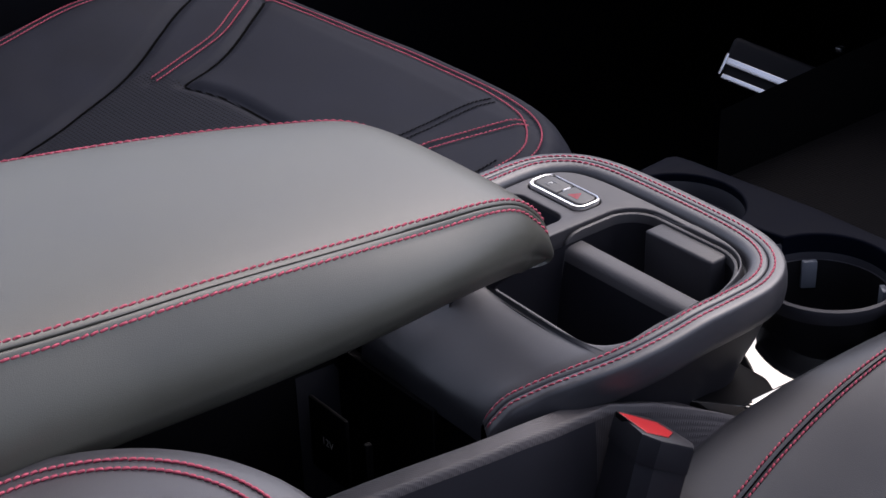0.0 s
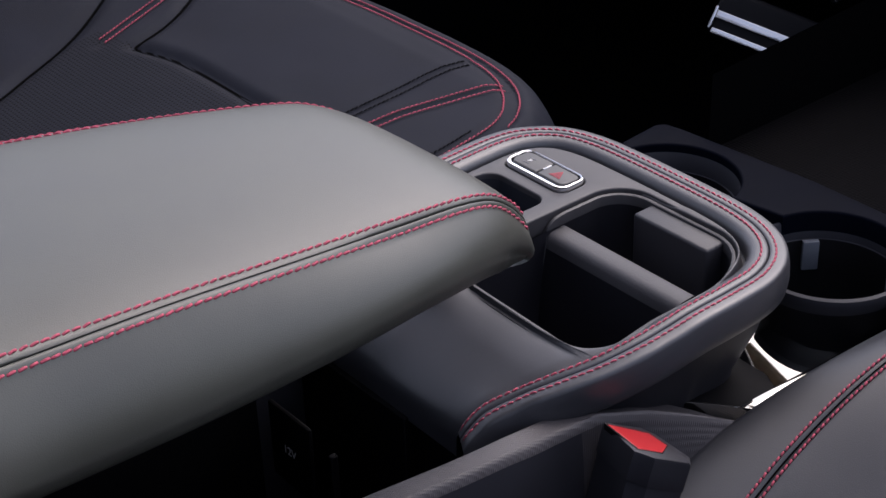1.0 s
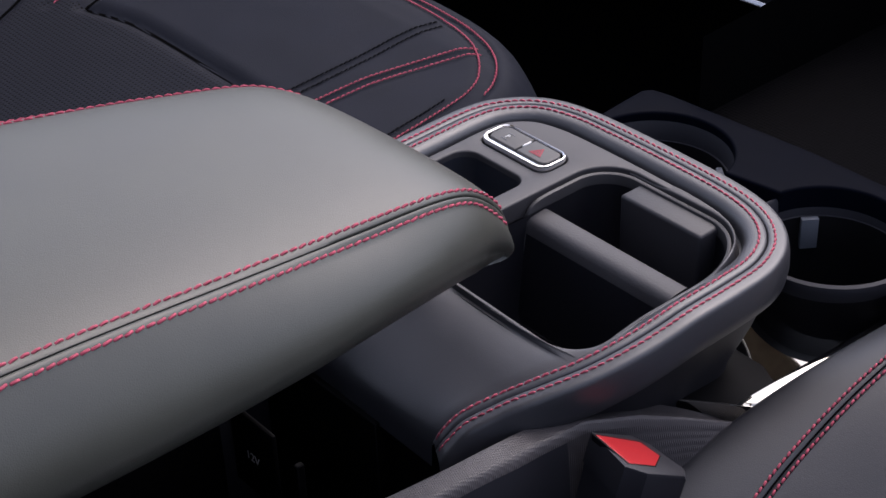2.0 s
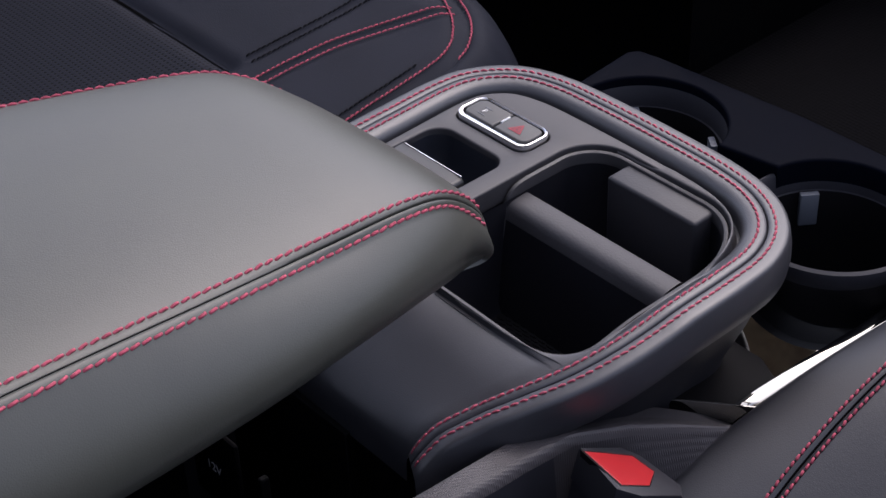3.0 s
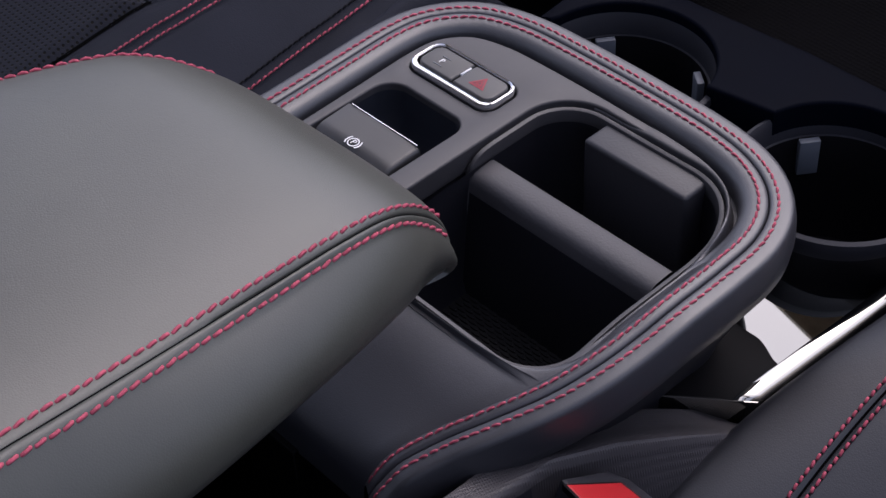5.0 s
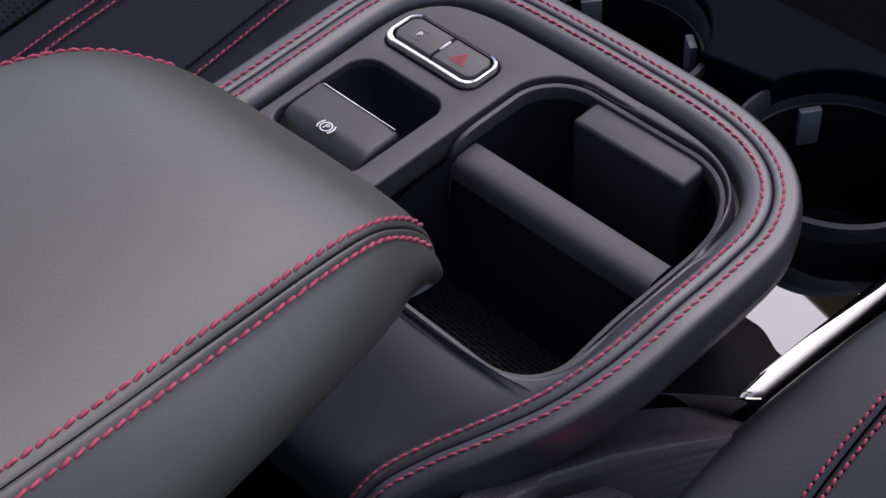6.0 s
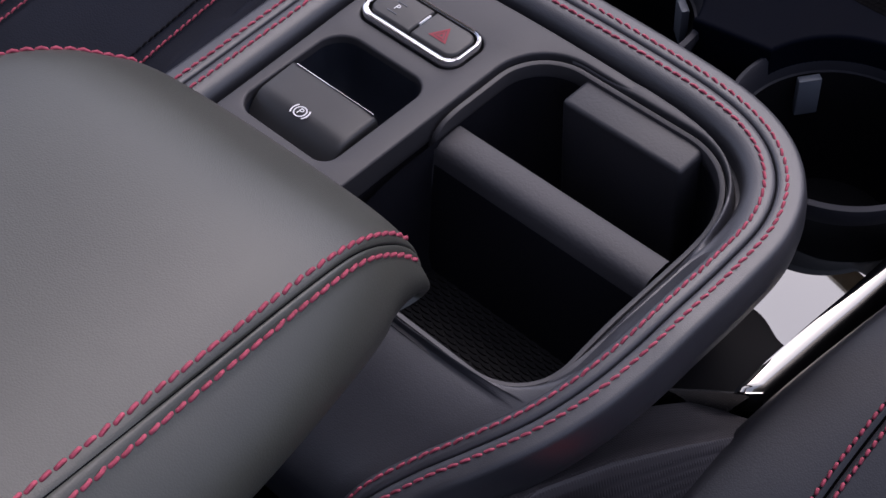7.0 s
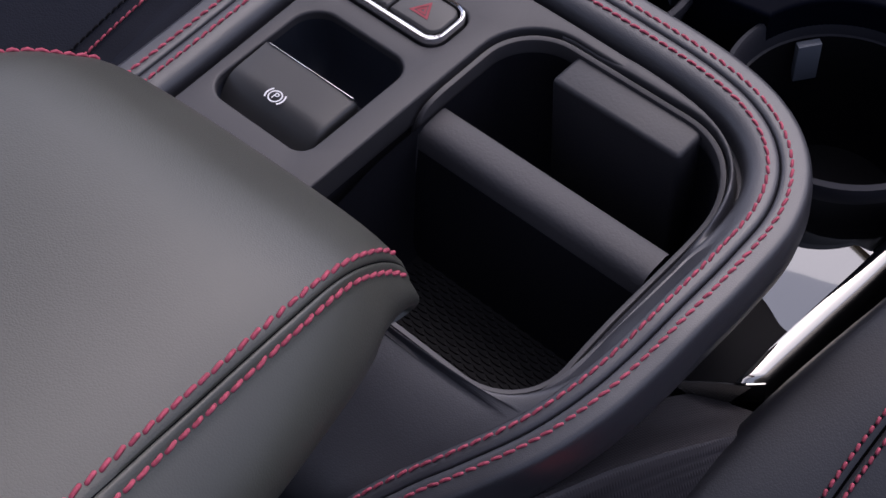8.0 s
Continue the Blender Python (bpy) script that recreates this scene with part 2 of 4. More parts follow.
def stitch_row(name, path, ups, parent, length=0.0036, pitch=0.0038, width=0.00056, lean=12, lift=0.0004, label=""):
    """A row of single thread stitches along the path, whose points are spaced closely."""
    bm = bmesh.new()
    acc = [0.0]
    for a, b in zip(path, path[1:]):
        acc.append(acc[-1] + (b - a).length)
    rng = random.Random(len(path))
    j = 0
    s = pitch
    while s < acc[-1] - pitch:
        while acc[j + 1] < s:
            j += 1
        f = (s - acc[j]) / (acc[j + 1] - acc[j])
        c = path[j].lerp(path[j + 1], f)
        up = ups[j].lerp(ups[j + 1], f).normalized()
        d = (path[j + 1] - path[j]).normalized()
        d = (Matrix.Rotation(radians(lean + rng.uniform(-5, 5)), 3, up) @ d).normalized()
        side = up.cross(d).normalized()
        ln = length * rng.uniform(0.92, 1.06)
        rows = []
        for u in (-1, -0.78, 0, 0.78, 1):
            rad = width * (0.45 if abs(u) == 1 else 1.0)
            mid = c + d * (u * ln / 2) + up * (lift * (1 - u * u * 1.5))
            rows.append([mid + side * rad * math.cos(k * math.tau / 6) + up * rad * math.sin(k * math.tau / 6) for k in range(6)])
        vs = [[bm.verts.new(p) for p in r] for r in rows]
        for a, b in zip(vs, vs[1:]):
            for k in range(6):
                bm.faces.new((a[k], a[(k + 1) % 6], b[(k + 1) % 6], b[k]))
        bm.faces.new(vs[0])
        bm.faces.new(vs[-1])
        s += pitch * rng.uniform(0.97, 1.03)
    return part(name, bm, M_THREAD, parent, label or "row of red thread stitches", "stuff", sharp=80)


def ups_for(path):
    return [Vector((0, 0, 1)) for _ in path]


def fill(loop, z=None, bm=None):
    bm = bm or bmesh.new()
    vs = [bm.verts.new(p if z is None else (p[0], p[1], z)) for p in loop]
    bm.faces.new(vs)
    return bm


def patch(f, nu, nv):
    """A sheet of points f(u, v), u and v from 0 to 1."""
    bm = bmesh.new()
    g = [[bm.verts.new(f(i / nu, j / nv)) for j in range(nv + 1)] for i in range(nu + 1)]
    for i in range(nu):
        for j in range(nv):
            bm.faces.new((g[i][j], g[i + 1][j], g[i + 1][j + 1], g[i][j + 1]))
    return bm


def smooth(a, b, x):
    t = min(1, max(0, (x - a) / (b - a)))
    return t * t * (3 - 2 * t)


def text_mesh(name, words, size, at, parent, mat, turn=0, depth=0.0002, label="", m=None):
    cu = bpy.data.curves.new(name, "FONT")
    cu.body, cu.size, cu.align_x, cu.align_y, cu.extrude = words, size, "CENTER", "CENTER", depth
    tmp = new(name + "_curve", cu)
    bpy.context.view_layer.update()
    me = bpy.data.meshes.new_from_object(tmp.evaluated_get(bpy.context.evaluated_depsgraph_get()))
    bpy.data.objects.remove(tmp)
    bpy.data.curves.remove(cu)
    me.transform(m or (Matrix.Translation(at) @ Matrix.Rotation(radians(turn), 4, "Z")))
    me.materials.clear()
    me.materials.append(mat)
    ob = new(name, me)
    if parent:
        ob.parent = parent
        ob.matrix_parent_inverse = home(parent).inverted()
    return tagged(ob, label)


# ---- cabin shell ----
def shell():
    # Unseen ground, added to bounce light up onto the cabin's sides.
    tagged(part("ground", box(-40, 40, -40, 40, -0.78, -0.75, 0), M_GROUND), "unseen grey ground added to bounce light into the car", "ground", kind="structure")
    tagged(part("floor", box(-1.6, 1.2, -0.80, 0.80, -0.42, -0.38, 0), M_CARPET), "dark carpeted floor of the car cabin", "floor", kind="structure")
    # Unseen roof: opening and front strip are shaped to set light and reflections.
    bm = plate([rounded_rect(-1.6, 0.278, -0.60, 0.655, 0.05, 0.91), rounded_rect(-1.05, 0.207, -0.56, 0.27, 0.06, 0.91)], 0.03, 0.004)
    tagged(part("ceiling", bm, M_ROOF), "unseen beige cloth headliner, its opening shaped for the light", "ceiling", kind="structure")
    # Unseen rail, added to keep high window light off deck and seat.
    bm = box(-1.6, 0.60, 0.66, 0.74, 0.84, 0.93, 0.03, 3)
    tagged(part("shade_rail", bm, M_ROOF), "unseen beige rail added to block high window light", "roof rail", kind="structure")
    bm = box(-1.0, 1.2, 0.80, 0.86, -0.42, 0.20, 0.01)
    tagged(part("wall_driver_door", bm, M_DARK), "dark trimmed inner side of the closed door", "door", kind="structure")
    bm = box(-1.6, -1.0, 0.78, 0.86, -0.42, 0.72, 0.01)
    tagged(part("wall_rear_side", bm, M_DARK), "dark trimmed body side behind the door", "wall", kind="structure")
    # Unseen wall, added so less light comes from behind on the near side.
    bm = box(-1.6, -0.86, -0.84, -0.80, -0.42, 0.72, 0.01)
    tagged(part("shade_wall_near", bm, M_DARK), "unseen dark wall added to block light from behind", "wall", kind="structure")
    # Unseen wall, added to darken faces turned to the passenger's side.
    bm = box(-0.86, 0.34, -0.86, -0.80, -0.42, 0.16, 0.01)
    tagged(part("shade_wall_passenger", bm, M_DARK), "unseen dark wall added to cut low light from the passenger's side", "door", kind="structure")
    # Unseen wall, added to keep side light out of the footwell.
    bm = box(0.34, 1.2, -0.86, -0.80, -0.42, 0.20, 0.01)
    tagged(part("shade_wall_footwell", bm, M_CARPET), "unseen dark wall added to keep light out of the footwell", "wall", kind="structure")
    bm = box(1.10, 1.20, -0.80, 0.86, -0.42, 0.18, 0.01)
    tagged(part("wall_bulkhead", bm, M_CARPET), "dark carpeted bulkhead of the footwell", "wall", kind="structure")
    # Unseen block in the dashboard's place, set to shade the footwells.
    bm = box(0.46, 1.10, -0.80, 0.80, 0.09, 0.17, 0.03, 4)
    tagged(part("dashboard", bm, M_DARK), "unseen dark dashboard block that shades the footwells", "dashboard", kind="structure")
    # Unseen wall, raised to shut out light from the rear.
    tagged(part("wall_rear", box(-1.66, -1.6, -0.84, 0.86, -0.42, 0.72, 0), M_DARK), "unseen dark rear wall that blocks light from behind", "wall", kind="structure")


shell()

# ---- centre console ----
console = thing("center_console", (-0.05, -0.04, -0.38), "black centre console with red-stitched leather rim and phone tray", "console")

RIM = spline([(-0.1625, -0.0925, -0.0545), (-0.1590, -0.0945, -0.0475), (-0.150, -0.099, -0.038), (-0.135, -0.108, -0.030), (-0.120, -0.119, -0.022),
              (-0.100, -0.131, -0.014), (-0.080, -0.138, -0.008), (-0.060, -0.1412, -0.004), (-0.040, -0.1425, -0.001),
              (-0.010, -0.143, 0), (0.015, -0.141, 0), (0.034, -0.132, 0), (0.047, -0.115, 0), (0.0535, -0.090, 0),
              (0.0555, -0.050, 0), (0.0555, 0.000, 0), (0.0535, 0.030, 0), (0.046, 0.052, 0), (0.030, 0.066, 0),
              (0.010, 0.0705, 0), (-0.030, 0.0695, 0), (-0.080, 0.068, 0), (-0.200, 0.066, 0)], 0.0025)
RIM_PROFILE = [(-0.0080, -0.018), (-0.0082, -0.0065), (-0.0078, -0.0034), (-0.0066, -0.0012), (-0.0045, 0.0002), (-0.002, 0.0008), (0.0, 0.0010), (0.0022, 0.0010),
               (0.0036, 0.0007), (0.0042, 0.0), (0.0044, -0.0016), (0.0048, -0.0016), (0.0050, 0.0), (0.0056, 0.0005), (0.0070, 0.0007), (0.0086, 0.0007), (0.0110, 0.0006), (0.0132, 0.0005), (0.0146, 0.0001), (0.0155, -0.0008), (0.0161, -0.0025), (0.0170, -0.0075),
               (0.0173, -0.0140), (0.0164, -0.0208), (0.0146, -0.0232), (0.0126, -0.0244), (0.0085, -0.0248)]
rim_n = outward(RIM)
rows = []
for p, n in zip(RIM, rim_n):
    w = smooth(0.026, -0.020, p.x) if p.y < -0.05 else 0.0
    rows.append([p + n * d + Vector((0, 0, h * (1 - w) + (h if d > -0.0025 else -0.004) * w)) for d, h in RIM_PROFILE])
part("rim", rings_mesh(rows, closed=False), M_RIM, console, "padded black leather rim with double red stitching", sharp=60)
for off, hh in ((0.0, 0.0010), (0.0086, 0.0006)):
    line = [p + n * off + Vector((0, 0, hh)) for p, n in zip(RIM, rim_n)]
    ups = [(Vector((0, 0, 1)) + n * (0.0 if off == 0 else 0.10)).normalized() for n in rim_n]
    stitch_row("stitching", line, ups, console, length=0.0044, pitch=0.0046, width=0.00061, lean=8 if off == 0 else -8, lift=0.0006)

seam = [p + n * 0.0046 + Vector((0, 0, -0.0014)) for p, n in zip(RIM, rim_n)]
part("seam", sweep(seam, [(-0.0004, -0.0004), (-0.0002, 0.0004), (0.0002, 0.0004), (0.0004, -0.0004)]), M_SEAM, console, "dark recessed seam between the stitches")

# switch panel with the openings for the brake switch and the tray
LEFT, FRONT = -0.0148, 0.0378
panel_outline = [p - n * 0.0122 for p, n in zip(RIM, rim_n) if p.x > -0.12 and (p.x > 0.0 or p.y > 0)]
panel_outline = [Vector((p.x, p.y, -0.0015)) for p in panel_outline if p.x > 0 and p.y > -0.072 or p.y > -0.01]
tray_arc = [p for p in rounded_rect(-0.2, FRONT, -0.3, LEFT, 0.026, -0.0015, 14)[2 * 15:3 * 15]][::-1]
panel_loop = [Vector((-0.118, LEFT, -0.0015)), Vector((-0.06, LEFT, -0.0015))] + tray_arc
low = min(p.y for p in panel_outline)
panel_loop += [Vector((FRONT, low, -0.0015))] + panel_outline + [Vector((-0.118, panel_outline[-1].y, -0.0015))]
switch_hole = rounded_rect(-0.0725, -0.0135, -0.002, 0.0505, (0.007, 0.009, 0.012, 0.010), -0.0015)
bezel_hole = rounded_rect(-0.0033, 0.0218, -0.0033, 0.0528, 0.0078, -0.0015)
part("switch_panel", plate([panel_loop, switch_hole, bezel_hole], 0.012), M_PANEL, console, "satin dark grey plastic switch panel")

# rim of the tray: a narrow stepped lip that runs round the opening
TRAY = rounded_rect(-0.098, 0.0338, -0.1275, -0.0188, (0.024, 0.032, 0.0225, 0.012), 0, 12)
def lip_z(p):
    z = -0.0042 - 0.0068 * smooth(-0.05, -0.12, p.y) * smooth(0.03, -0.01, p.x)
    k = smooth(-0.045, -0.095, p.x)
    return z * (1 - k) + k * np.interp(-p.y, [0.02, 0.125], [-0.0120, -0.0156])
TRAY = [Vector((p.x, p.y, lip_z(p))) for p in densify(TRAY)]
lip = [p for p in TRAY if not (p.x < -0.016 and p.y > -0.03)]
k0 = max(range(len(lip)), key=lambda i: (lip[i] - lip[i - 1]).length)
lip = lip[k0:] + lip[:k0]
turn_down = [Vector((x, -0.0188, z)) for x, z in ((-0.0200, -0.0050), (-0.0240, -0.0066), (-0.0272, -0.0096), (-0.0290, -0.0140), (-0.0302, -0.020))]
lip = turn_down[::-1] + lip if (lip[0] - turn_down[0]).length < (lip[-1] - turn_down[0]).length else lip + turn_down
lip = spline(lip, 0.002)
part("tray_lip", sweep(lip, [(0.0052, -0.010), (0.0052, -0.0026), (0.0029, -0.0026), (0.0027, -0.0003), (0.0023, 0.0004), (0.0014, 0.0004), (0.0004, 0.0), (0.0, -0.0010), (0.0, -0.012)]), M_PANEL, console, "stepped plastic lip round the tray")

drop = spline([(-0.0290, -0.0178, -0.013), (-0.0300, -0.0178, -0.018), (-0.0325, -0.0178, -0.03), (-0.0385, -0.0178, -0.075)], 0.003)
bead = [[p + Vector((dx, dy, dx * 0.4)) for dx, dy in ((-0.0026, 0.002), (-0.0020, -0.0012), (0.0, -0.0022), (0.0014, -0.0014), (0.0020, 0.002))] for p in drop]
part("lip_drop", rings_mesh(bead, closed=False), M_PANEL, console)
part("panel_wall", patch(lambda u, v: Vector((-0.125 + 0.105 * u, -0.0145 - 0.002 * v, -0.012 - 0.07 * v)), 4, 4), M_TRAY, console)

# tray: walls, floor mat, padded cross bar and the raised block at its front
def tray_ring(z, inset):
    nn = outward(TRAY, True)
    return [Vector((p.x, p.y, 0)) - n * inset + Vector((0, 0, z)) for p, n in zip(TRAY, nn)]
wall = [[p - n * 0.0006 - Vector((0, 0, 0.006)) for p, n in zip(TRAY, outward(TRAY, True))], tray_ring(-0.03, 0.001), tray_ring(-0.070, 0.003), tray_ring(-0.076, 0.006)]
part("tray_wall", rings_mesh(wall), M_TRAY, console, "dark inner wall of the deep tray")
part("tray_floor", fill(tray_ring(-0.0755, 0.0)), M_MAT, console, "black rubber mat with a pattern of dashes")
bm = bmesh.new()
for i in range(58):
    for j in range(17):
        x, y = -0.094 + 0.0021 * i, -0.124 + 0.0064 * (j + 0.5 * (i % 2))
        if y < -0.026:
            ring = [(0.0, -0.0029), (0.0007, -0.0014), (0.0007, 0.0014), (0.0, 0.0029), (-0.0007, 0.0014), (-0.0007, -0.0014)]
            lower = [bm.verts.new((x + a, y + b, -0.0755)) for a, b in ring]
            upper = [bm.verts.new((x + a * 0.6, y + b * 0.85, -0.0749)) for a, b in ring]
            bm.faces.new(upper)
            for k in range(6):
                bm.faces.new((lower[k], lower[(k + 1) % 6], upper[(k + 1) % 6], upper[k]))
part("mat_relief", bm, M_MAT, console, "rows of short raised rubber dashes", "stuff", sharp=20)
bar_y0, bar_y1 = -0.1262, -0.0183
prof = [(-0.0140, -0.0700), (-0.0140, -0.0135), (-0.0146, -0.0119), (-0.0162, -0.0112), (-0.0240, -0.0117), (-0.0268, -0.0123), (-0.0288, -0.0138), (-0.0301, -0.0164), (-0.0310, -0.0210), (-0.040, -0.0765)]
bar = part("cross_bar", rings_mesh([[Vector((x, y, z)) for x, z in prof[:9]] for y in (bar_y0, bar_y1)], closed=False), M_LEDGE, console, "padded grey cross bar dividing the tray", sharp=30)
# The face takes the darker tray colour in place of shade below the top.
part("bar_face", rings_mesh([[Vector((x, y, z)) for x, z in prof[8:]] for y in (bar_y0, bar_y1)], closed=False), M_TRAY, bar, "rear face of the bar, darkened for its shade")
part("tray_block", box(0.0185, 0.0400, -0.1045, -0.0440, -0.072, -0.0056, 0.0022), M_BLOCK, console, "raised grey block inside the tray")

# padded deck: it falls away behind the tray, runs round it beside the rim and ends in a ridge along the front
tray_fine = densify(TRAY, 0.001)
tray_fine_n = outward(tray_fine, True)
border = [p + n * 0.0033 + Vector((0, 0, 0.0004)) for p, n in zip(tray_fine, tray_fine_n)]
rear_start = next(i for i in range(len(border) - 1, 0, -1) if border[i].x > -0.1010)
border = [Vector((-0.1014, -0.0142, border[rear_start + 1].z))] + border[rear_start + 1:] + border[:rear_start]
near_rim = [(p, n) for p, n in zip(RIM, rim_n) if p.y < -0.028]
def rim_inner(p, n, front):
    return p - n * 0.0021 + Vector((0, 0, 0.0008 - 0.0110 * front))
def resample(pts, count):
    acc = [0.0]
    for a, b in zip(pts, pts[1:]):
        acc.append(acc[-1] + (b - a).length)
    out, j = [], 0
    for i in range(count):
        at = acc[-1] * i / (count - 1)
        while j < len(acc) - 2 and acc[j + 1] < at:
            j += 1
        out.append(pts[j].lerp(pts[j + 1], min(1.0, (at - acc[j]) / max(1e-9, acc[j + 1] - acc[j]))))
    return out
def deck_row(start, end, rise=0.0006):
    return [start.lerp(end, v / 24) + Vector((0, 0, rise * math.sin(math.pi * v / 24))) for v in range(25)]
# beside the tray and along its front
rest = [(p, n) for p, n in near_rim if p.x >= -0.0615]
side_rows, near_end, far_end = [], None, None
for p, n in rest:
    front = smooth(-0.020, 0.026, p.x)
    e = rim_inner(p, n, front)
    spot = Vector((e.x + 0.004 * smooth(-0.02, -0.06, e.x), e.y))
    k = min(range(len(border) // 4, len(border)), key=lambda i: (border[i].xy - spot).length)
    q = border[k]
    if near_end is None:
        near_end, far_end = k, e
    sink = 0.0018 * smooth(-0.069, -0.050, p.y) * (p.x > 0)
    reach = (e.xy - q.xy).length
    ridge_end = max(0.0016, reach - 0.0098)
    row = []
    for v in range(41):
        at = reach * v / 40
        flat = q.z + (p.z + 0.0008 - q.z) * v / 40 + 0.0010 * math.sin(math.pi * v / 40)
        ridge = -0.0019 + 0.0008 * math.sin(math.pi * min(1.0, at / ridge_end)) ** 0.5 - 0.0082 * smooth(ridge_end - 0.0004, ridge_end + 0.0020, at) - sink
        row.append(Vector((q.x + (e.x - q.x) * v / 40, q.y + (e.y - q.y) * v / 40, flat + (ridge - flat) * front)))
    side_rows.append([row[0] - Vector((0, 0, 0.004)), row[0] - Vector((0, 0, 0.0004))] + row[1:])
# behind it: straight across, then fanning round the tray's corner
deck_rows = []
for p, n in near_rim:
    if p.x < -0.1035:
        left = Vector((p.x + 0.002, -0.0142, p.z + 0.0026 - 0.0026 * smooth(-0.12, -0.16, p.x)))
        left.z += (border[0].z - left.z) * smooth(-0.130, -0.1035, p.x)
        deck_rows.append(deck_row(left, rim_inner(p, n, 0.0)))
straight = len(deck_rows)
fan_rim = resample([rim_inner(p, n, 0.0) for p, n in near_rim if -0.1035 <= p.x < -0.0615] + [far_end], 400)
corner_at = next(i for i, q in enumerate(border) if q.y < -0.100)
fan = resample(border[:corner_at + 1], 24) + resample(border[corner_at:near_end + 1], 44)[1:]
for i, q in enumerate(fan):
    u = 0.10 * i / 23 if i < 24 else 0.10 + 0.90 * (i - 23) / 43
    deck_rows.append(deck_row(q, fan_rim[round(u * 399)], 0.0010))
height = np.array([[q.z for q in r] for r in deck_rows])
for _ in range(1200):
    height[2:-2, 1:-2] = 0.5 * height[2:-2, 1:-2] + 0.125 * (height[1:-3, 1:-2] + height[3:-1, 1:-2] + height[2:-2, :-3] + height[2:-2, 2:-1])
for r, zs in zip(deck_rows, height):
    for q, z in zip(r, zs):
        q.z = float(z)
for i, r in enumerate(deck_rows):
    if i < straight:
        under = 0.046 * smooth(-0.120, -0.126, r[0].x)
        deck_rows[i] = [r[0] + Vector((0, under * f, 0)) for f in (1.0, 0.6)] + r
    else:
        deck_rows[i] = [r[0] - Vector((0, 0, 0.004)), r[0] - Vector((0, 0, 0.0009))] + r
tail = deck_rows[0]
deck_rows = [[q + Vector((-0.0016, 0, -0.016)) for q in tail], [q + Vector((-0.0012, 0, -0.005)) for q in tail], [q + Vector((-0.0004, 0, -0.0012)) for q in tail]] + deck_rows
part("deck_pad", rings_mesh(deck_rows, closed=False), M_RIM, console, "padded black leather deck behind the tray", sharp=60)
turn_row = next(i for i, (p, n) in enumerate(rest) if p.x > 0.022)
part("deck_side", rings_mesh(side_rows[:turn_row + 1], closed=False), M_RIM, console, "narrow leather band between tray and rim", sharp=60)
part("front_ridge", rings_mesh(side_rows[turn_row:], closed=False), M_PANEL, console, "rounded plastic ridge in front of the tray", sharp=60)

# parking brake switch in its scooped recess
sw = part("brake_switch", patch(lambda u, v: Vector((-0.0412 - 0.0312 * u, 0.0030 + 0.0458 * v, -0.0002 - 0.0016 * u - 0.0125 * smooth(0.5, 1.05, u) ** 1.4 - 0.0006 * (abs(v - 0.5) * 2) ** 6)), 16, 12), M_BUTTON, console, "dark curved parking brake switch")
nn = outward(switch_hole, True)
scoop = [[p - Vector((0, 0, 0.004)) for p in switch_hole], [p - Vector((0, 0, 0.012)) - n * 0.0012 for p, n in zip(switch_hole, nn)], [p - Vector((0, 0, 0.024)) - n * 0.004 for p, n in zip(switch_hole, nn)], [p - Vector((0, 0, 0.030)) - n * 0.010 for p, n in zip(switch_hole, nn)]]
bm = rings_mesh(scoop, cap1=True)
part("switch_recess", bm, M_RECESS, console)
part("chrome_edge", box(-0.0416, -0.0410, 0.0022, 0.0468, -0.0006, 0.0003, 0.0002, 1), M_CHROME, sw, "thin chrome edge")
def switch_top(u):
    return -0.0002 - 0.0016 * u - 0.0125 * smooth(0.5, 1.05, u) ** 1.4 - 0.0006
end_rows = []
for dy, dz in ((0.0, 0.0), (-0.0009, -0.0002), (-0.0018, -0.0008), (-0.0023, -0.0018), (-0.0025, -0.0032), (-0.0025, -0.0120)):
    end_rows.append([Vector((-0.0412 - 0.0312 * u / 16, 0.0030 + dy, switch_top(u / 16) + dz)) for u in range(17)])
part("switch_side", rings_mesh(end_rows, closed=False), M_BUTTON, sw, "rounded end of the switch")
part("switch_face", patch(lambda u, v: Vector((-0.0412 + 0.0004 * v, 0.0005 + 0.0483 * u, -0.0006 - 0.016 * v)), 4, 4), M_BUTTON, sw)

def ring_band(c, r0, r1, a0, a1, n=24, bm=None):
    """A flat arc, angles in degrees from the forward direction."""
    bm = bm or bmesh.new()
    vs = [[bm.verts.new((c[0] + r * math.cos(radians(a0 + (a1 - a0) * k / n)), c[1] + r * math.sin(radians(a0 + (a1 - a0) * k / n)), c[2])) for r in (r0, r1)] for k in range(n + 1)]
    for a, b in zip(vs, vs[1:]):
        bm.faces.new((a[0], a[1], b[1], b[0]))
    return bm


LOGO = (-0.0588, 0.0262, 0.0)
logo_z = -0.0002 - 0.0016 * 0.566 - 0.0125 * smooth(0.5, 1.05, 0.566) ** 1.4 + 0.0003
bm = ring_band((LOGO[0], LOGO[1], logo_z), 0.0024, 0.0030, 0, 360)
ring_band((LOGO[0], LOGO[1], logo_z), 0.0037, 0.0044, 50, 130, bm=bm)
ring_band((LOGO[0], LOGO[1], logo_z), 0.0037, 0.0044, 230, 310, bm=bm)
part("brake_symbol", bm, M_WHITE, sw, "white parking brake symbol")
text_mesh("brake_letter", "P", 0.0046, (LOGO[0], LOGO[1], logo_z), sw, M_WHITE, -90, 0.00005)

